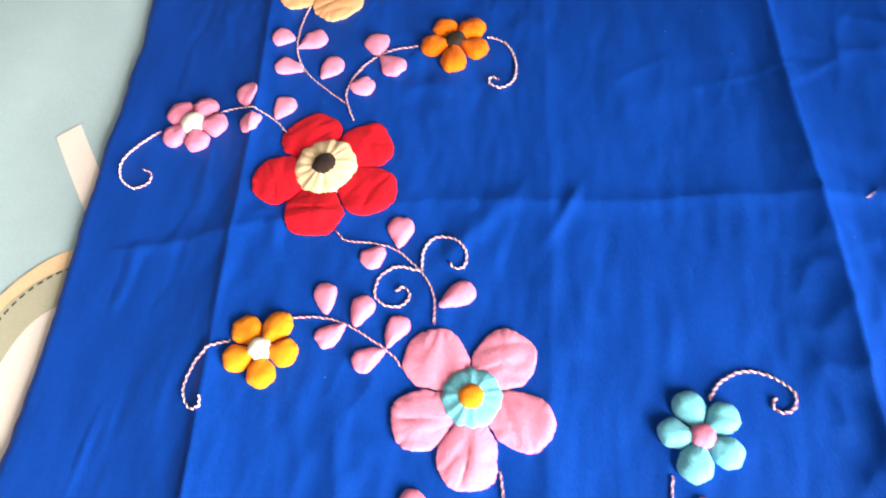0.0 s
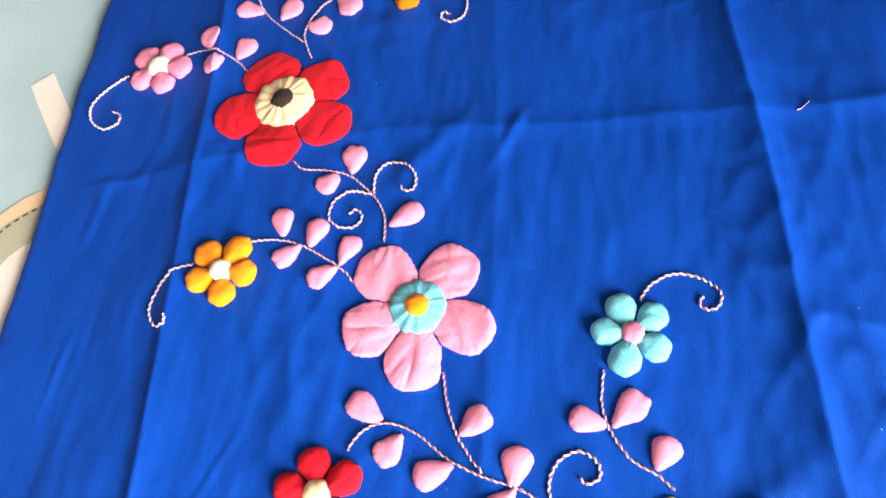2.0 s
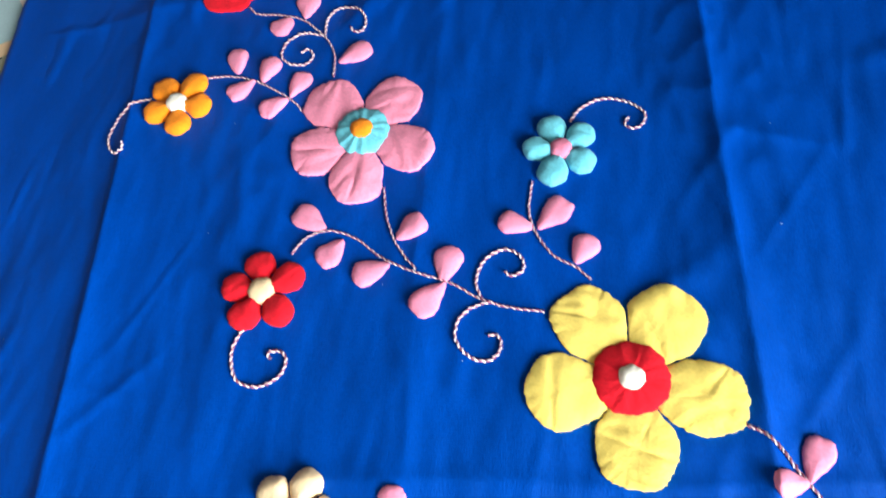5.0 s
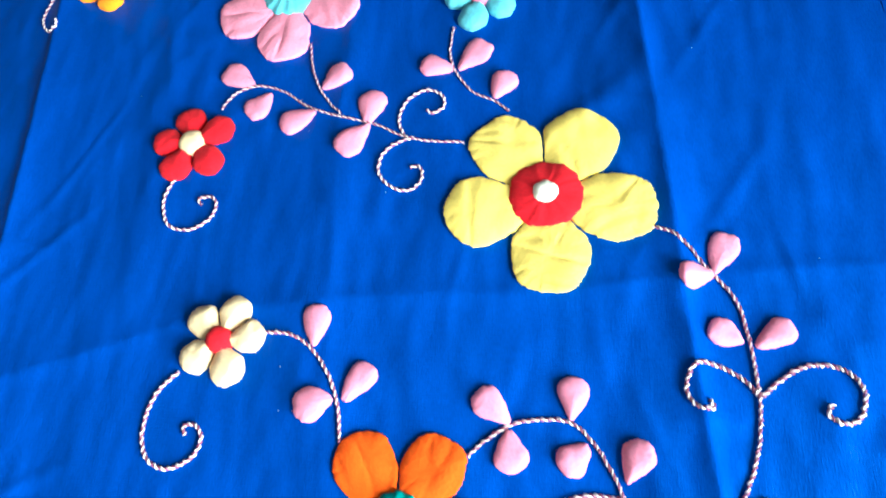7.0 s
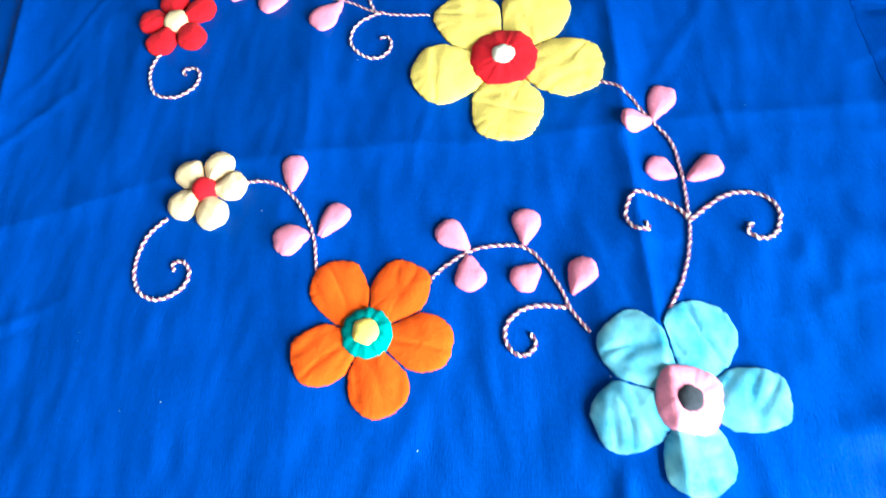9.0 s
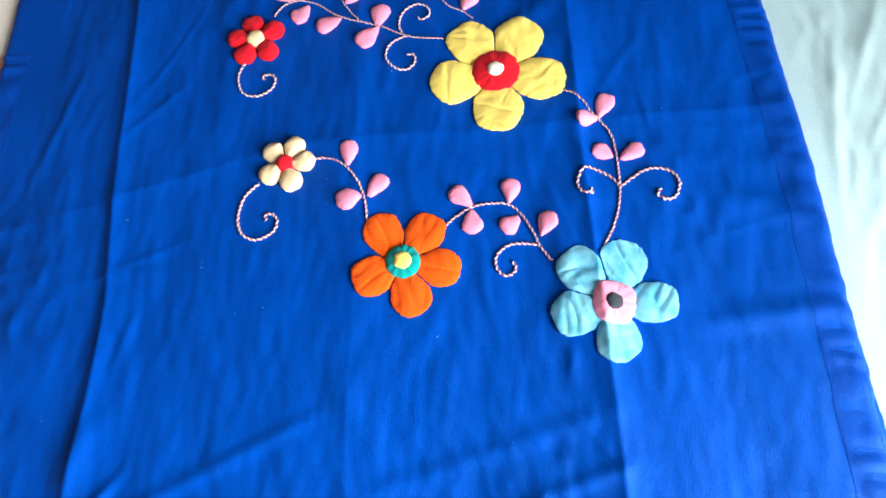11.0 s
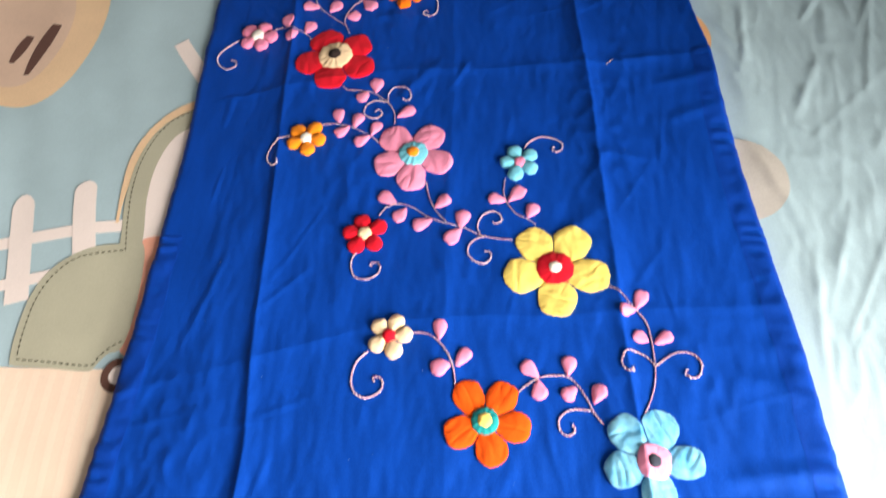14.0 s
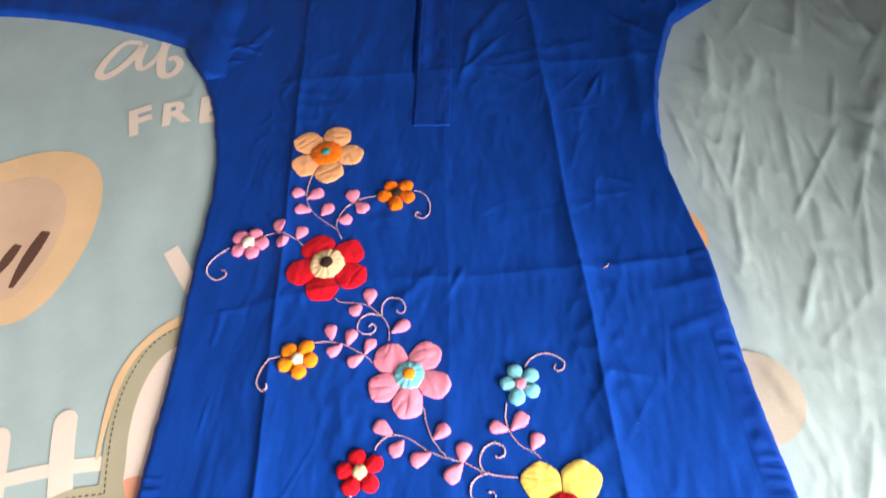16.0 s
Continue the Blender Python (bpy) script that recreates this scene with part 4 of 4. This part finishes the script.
cord("tendril", [(-0.0291, 0.0636), (-0.0414, 0.0658), (-0.0490, 0.0604), (-0.0508, 0.0510), (-0.0454, 0.0454), (-0.0374, 0.0454), (-0.0337, 0.0508), (-0.0372, 0.0551), (-0.0405, 0.0525)], "curled twisted mauve and cream cord")
sprig = cord("stem", [(-0.0900, 0.0366), (-0.0775, 0.0378), (-0.0646, 0.0355), (-0.0509, 0.0286), (-0.0395, 0.0217), (-0.0327, 0.0148)], "twisted mauve and cream cord stem with pink felt leaves")
leaf(-0.0728, 0.0393, 103, 16.6, 5.5, sprig, 22.1)
leaf(-0.0625, 0.0347, -141, 16.0, 5.3, sprig, 23.8)
leaf(-0.0578, 0.0338, 76, 15.8, 5.6, sprig, 25.5)
leaf(-0.0416, 0.0242, 68, 17.0, 5.2, sprig, 27.2)
leaf(-0.0422, 0.0228, -148, 16.0, 5.4, sprig, 28.9)
cord("tendril", [(-0.1177, 0.0241), (-0.1274, 0.0205), (-0.1338, 0.0119), (-0.1357, -0.0002), (-0.1304, -0.0084), (-0.1248, -0.0086), (-0.1254, -0.0034)], "curled twisted mauve and cream cord")
cord("tendril", [(0.0982, 0.0074), (0.1034, 0.0152), (0.1134, 0.0204), (0.1238, 0.0186), (0.1314, 0.0125), (0.1311, 0.0058), (0.1264, 0.0035), (0.1230, 0.0060), (0.1247, 0.0099)], "curled twisted mauve and cream cord")
sprig = cord("stem", [(0.0134, -0.0270), (0.0165, -0.0420), (0.0229, -0.0565), (0.0330, -0.0688)], "twisted mauve and cream cord stem with pink felt leaves")
leaf(0.0226, -0.0539, 43, 15.9, 5.9, sprig, 35.7)
sprig = cord("stem", [(-0.0253, -0.0622), (-0.0188, -0.0534), (-0.0090, -0.0500), (0.0032, -0.0534), (0.0173, -0.0632), (0.0331, -0.0700), (0.0478, -0.0739), (0.0624, -0.0811), (0.0752, -0.0846), (0.0887, -0.0860)], "twisted mauve and cream cord stem with pink felt leaves")
leaf(-0.0117, -0.0493, 149, 18.4, 6.2, sprig, 30.6)
leaf(-0.0019, -0.0544, -127, 15.9, 5.7, sprig, 32.3)
leaf(0.0207, -0.0657, -156, 17.9, 6.0, sprig, 34.0)
leaf(0.0449, -0.0736, 80, 16.7, 6.2, sprig, 37.4)
leaf(0.0461, -0.0742, -130, 19.1, 6.0, sprig, 39.1)
cord("tendril", [(0.0624, -0.0811), (0.0596, -0.0728), (0.0627, -0.0631), (0.0708, -0.0582), (0.0780, -0.0615), (0.0793, -0.0675), (0.0748, -0.0705), (0.0717, -0.0684)], "curled twisted mauve and cream cord")
cord("tendril", [(0.0659, -0.0821), (0.0580, -0.0852), (0.0526, -0.0920), (0.0531, -0.1000), (0.0592, -0.1063), (0.0671, -0.1073), (0.0713, -0.1023), (0.0700, -0.0968), (0.0659, -0.0970)], "curled twisted mauve and cream cord")
sprig = cord("stem", [(0.0820, -0.0243), (0.0808, -0.0369), (0.0830, -0.0473), (0.0908, -0.0595), (0.1012, -0.0656), (0.1074, -0.0711)], "twisted mauve and cream cord stem with pink felt leaves")
leaf(0.0830, -0.0473, 169, 15.8, 5.2, sprig, 40.8)
leaf(0.0849, -0.0477, 47, 19.0, 5.9, sprig, 42.5)
leaf(0.1007, -0.0637, 59, 14.6, 5.6, sprig, 44.2)
cord("tendril", [(-0.0410, -0.0975), (-0.0442, -0.1090), (-0.0399, -0.1200), (-0.0308, -0.1228), (-0.0219, -0.1185), (-0.0192, -0.1116), (-0.0220, -0.1073), (-0.0277, -0.1077), (-0.0263, -0.1110)], "curled twisted mauve and cream cord")
sprig = cord("stem", [(0.1623, -0.1274), (0.1712, -0.1322), (0.1813, -0.1449), (0.1895, -0.1562), (0.1923, -0.1698), (0.1932, -0.1871), (0.1924, -0.2012), (0.1886, -0.2151), (0.1826, -0.2270)], "twisted mauve and cream cord stem with pink felt leaves")
leaf(0.1829, -0.1462, 65, 17.4, 5.5, sprig, 45.9)
leaf(0.1828, -0.1468, -176, 12.7, 4.8, sprig, 47.6)
leaf(0.1903, -0.1723, 148, 12.8, 5.2, sprig, 49.3)
leaf(0.1942, -0.1737, 31, 15.5, 5.0, sprig, 51.0)
cord("tendril", [(0.1933, -0.1914), (0.1881, -0.1849), (0.1787, -0.1802), (0.1722, -0.1811), (0.1693, -0.1891), (0.1723, -0.1951), (0.1774, -0.1957), (0.1764, -0.1926)], "curled twisted mauve and cream cord")
cord("tendril", [(0.1937, -0.1914), (0.2033, -0.1838), (0.2123, -0.1802), (0.2216, -0.1820), (0.2264, -0.1889), (0.2242, -0.1974), (0.2182, -0.1998), (0.2141, -0.1967), (0.2159, -0.1935)], "curled twisted mauve and cream cord")
sprig = cord("stem", [(0.0124, -0.1687), (0.0224, -0.1695), (0.0318, -0.1748), (0.0404, -0.1856), (0.0451, -0.1968), (0.0471, -0.2101)], "twisted mauve and cream cord stem with pink felt leaves")
leaf(0.0333, -0.1744, 90, 16.5, 5.4, sprig, 52.7)
leaf(0.0430, -0.1944, -167, 15.5, 6.3, sprig, 54.4)
leaf(0.0468, -0.1952, 56, 17.0, 5.3, sprig, 56.1)
cord("tendril", [(-0.0217, -0.1844), (-0.0298, -0.1939), (-0.0322, -0.2078), (-0.0275, -0.2180), (-0.0190, -0.2208), (-0.0103, -0.2170), (-0.0074, -0.2097), (-0.0107, -0.2049), (-0.0154, -0.2052), (-0.0142, -0.2088)], "curled twisted mauve and cream cord")
sprig = cord("stem", [(0.0938, -0.2134), (0.1027, -0.2058), (0.1127, -0.2011), (0.1283, -0.2007), (0.1370, -0.2074), (0.1432, -0.2179), (0.1476, -0.2273), (0.1536, -0.2357)], "twisted mauve and cream cord stem with pink felt leaves")
leaf(0.1086, -0.2017, 139, 16.5, 5.6, sprig, 57.8)
leaf(0.1078, -0.2039, -83, 15.0, 5.9, sprig, 59.5)
leaf(0.1299, -0.2002, 83, 15.4, 5.5, sprig, 61.2)
leaf(0.1359, -0.2085, -138, 13.4, 5.5, sprig, 62.9)
leaf(0.1478, -0.2207, 65, 15.1, 5.4, sprig, 64.6)
cord("tendril", [(0.1461, -0.2257), (0.1345, -0.2251), (0.1259, -0.2283), (0.1222, -0.2354), (0.1246, -0.2423), (0.1299, -0.2440), (0.1337, -0.2401), (0.1321, -0.2358)], "curled twisted mauve and cream cord")

# a loose pale thread on the cloth
line = smooth_path([(0.1755, 0.1060), (0.1780, 0.1075), (0.1805, 0.1100), (0.1813, 0.1108)], 0.0005)
verts, faces = [], []
for i, p in enumerate(line):
    for k in range(5):
        a = 2 * math.pi * k / 5
        verts.append((p.x + 0.0004 * math.cos(a), p.y + 0.0004 * math.cos(a), dress_h(p.x, p.y) + 0.0005 + 0.0004 * math.sin(a)))
for i in range(len(line) - 1):
    for k in range(5):
        faces.append((i * 5 + k, i * 5 + (k + 1) % 5, (i + 1) * 5 + (k + 1) % 5, (i + 1) * 5 + k))
tagged(part("thread_scrap", (verts, faces), INK["tan"]), "short loose tan thread lying on the blue cloth", "thread")

# specks of lint on the cloth
dice = random.Random(5)
verts, faces = [], []
for k in range(60):
    x, y, a = dice.uniform(-0.2, 0.27), dice.uniform(-0.38, 0.42), dice.uniform(0, math.pi)
    ln = dice.uniform(0.0003, 0.0009)
    ribbon_data([Vector((x, y, 0)), Vector((x + ln * math.cos(a), y + ln * math.sin(a), 0))], 0.00015, 0, verts, faces, 1, lambda x, y, k: (x, y, dress_h(x, y) + 0.0003))
tagged(part("lint", (verts, faces), FELT["white"], tunic), kind="stuff")
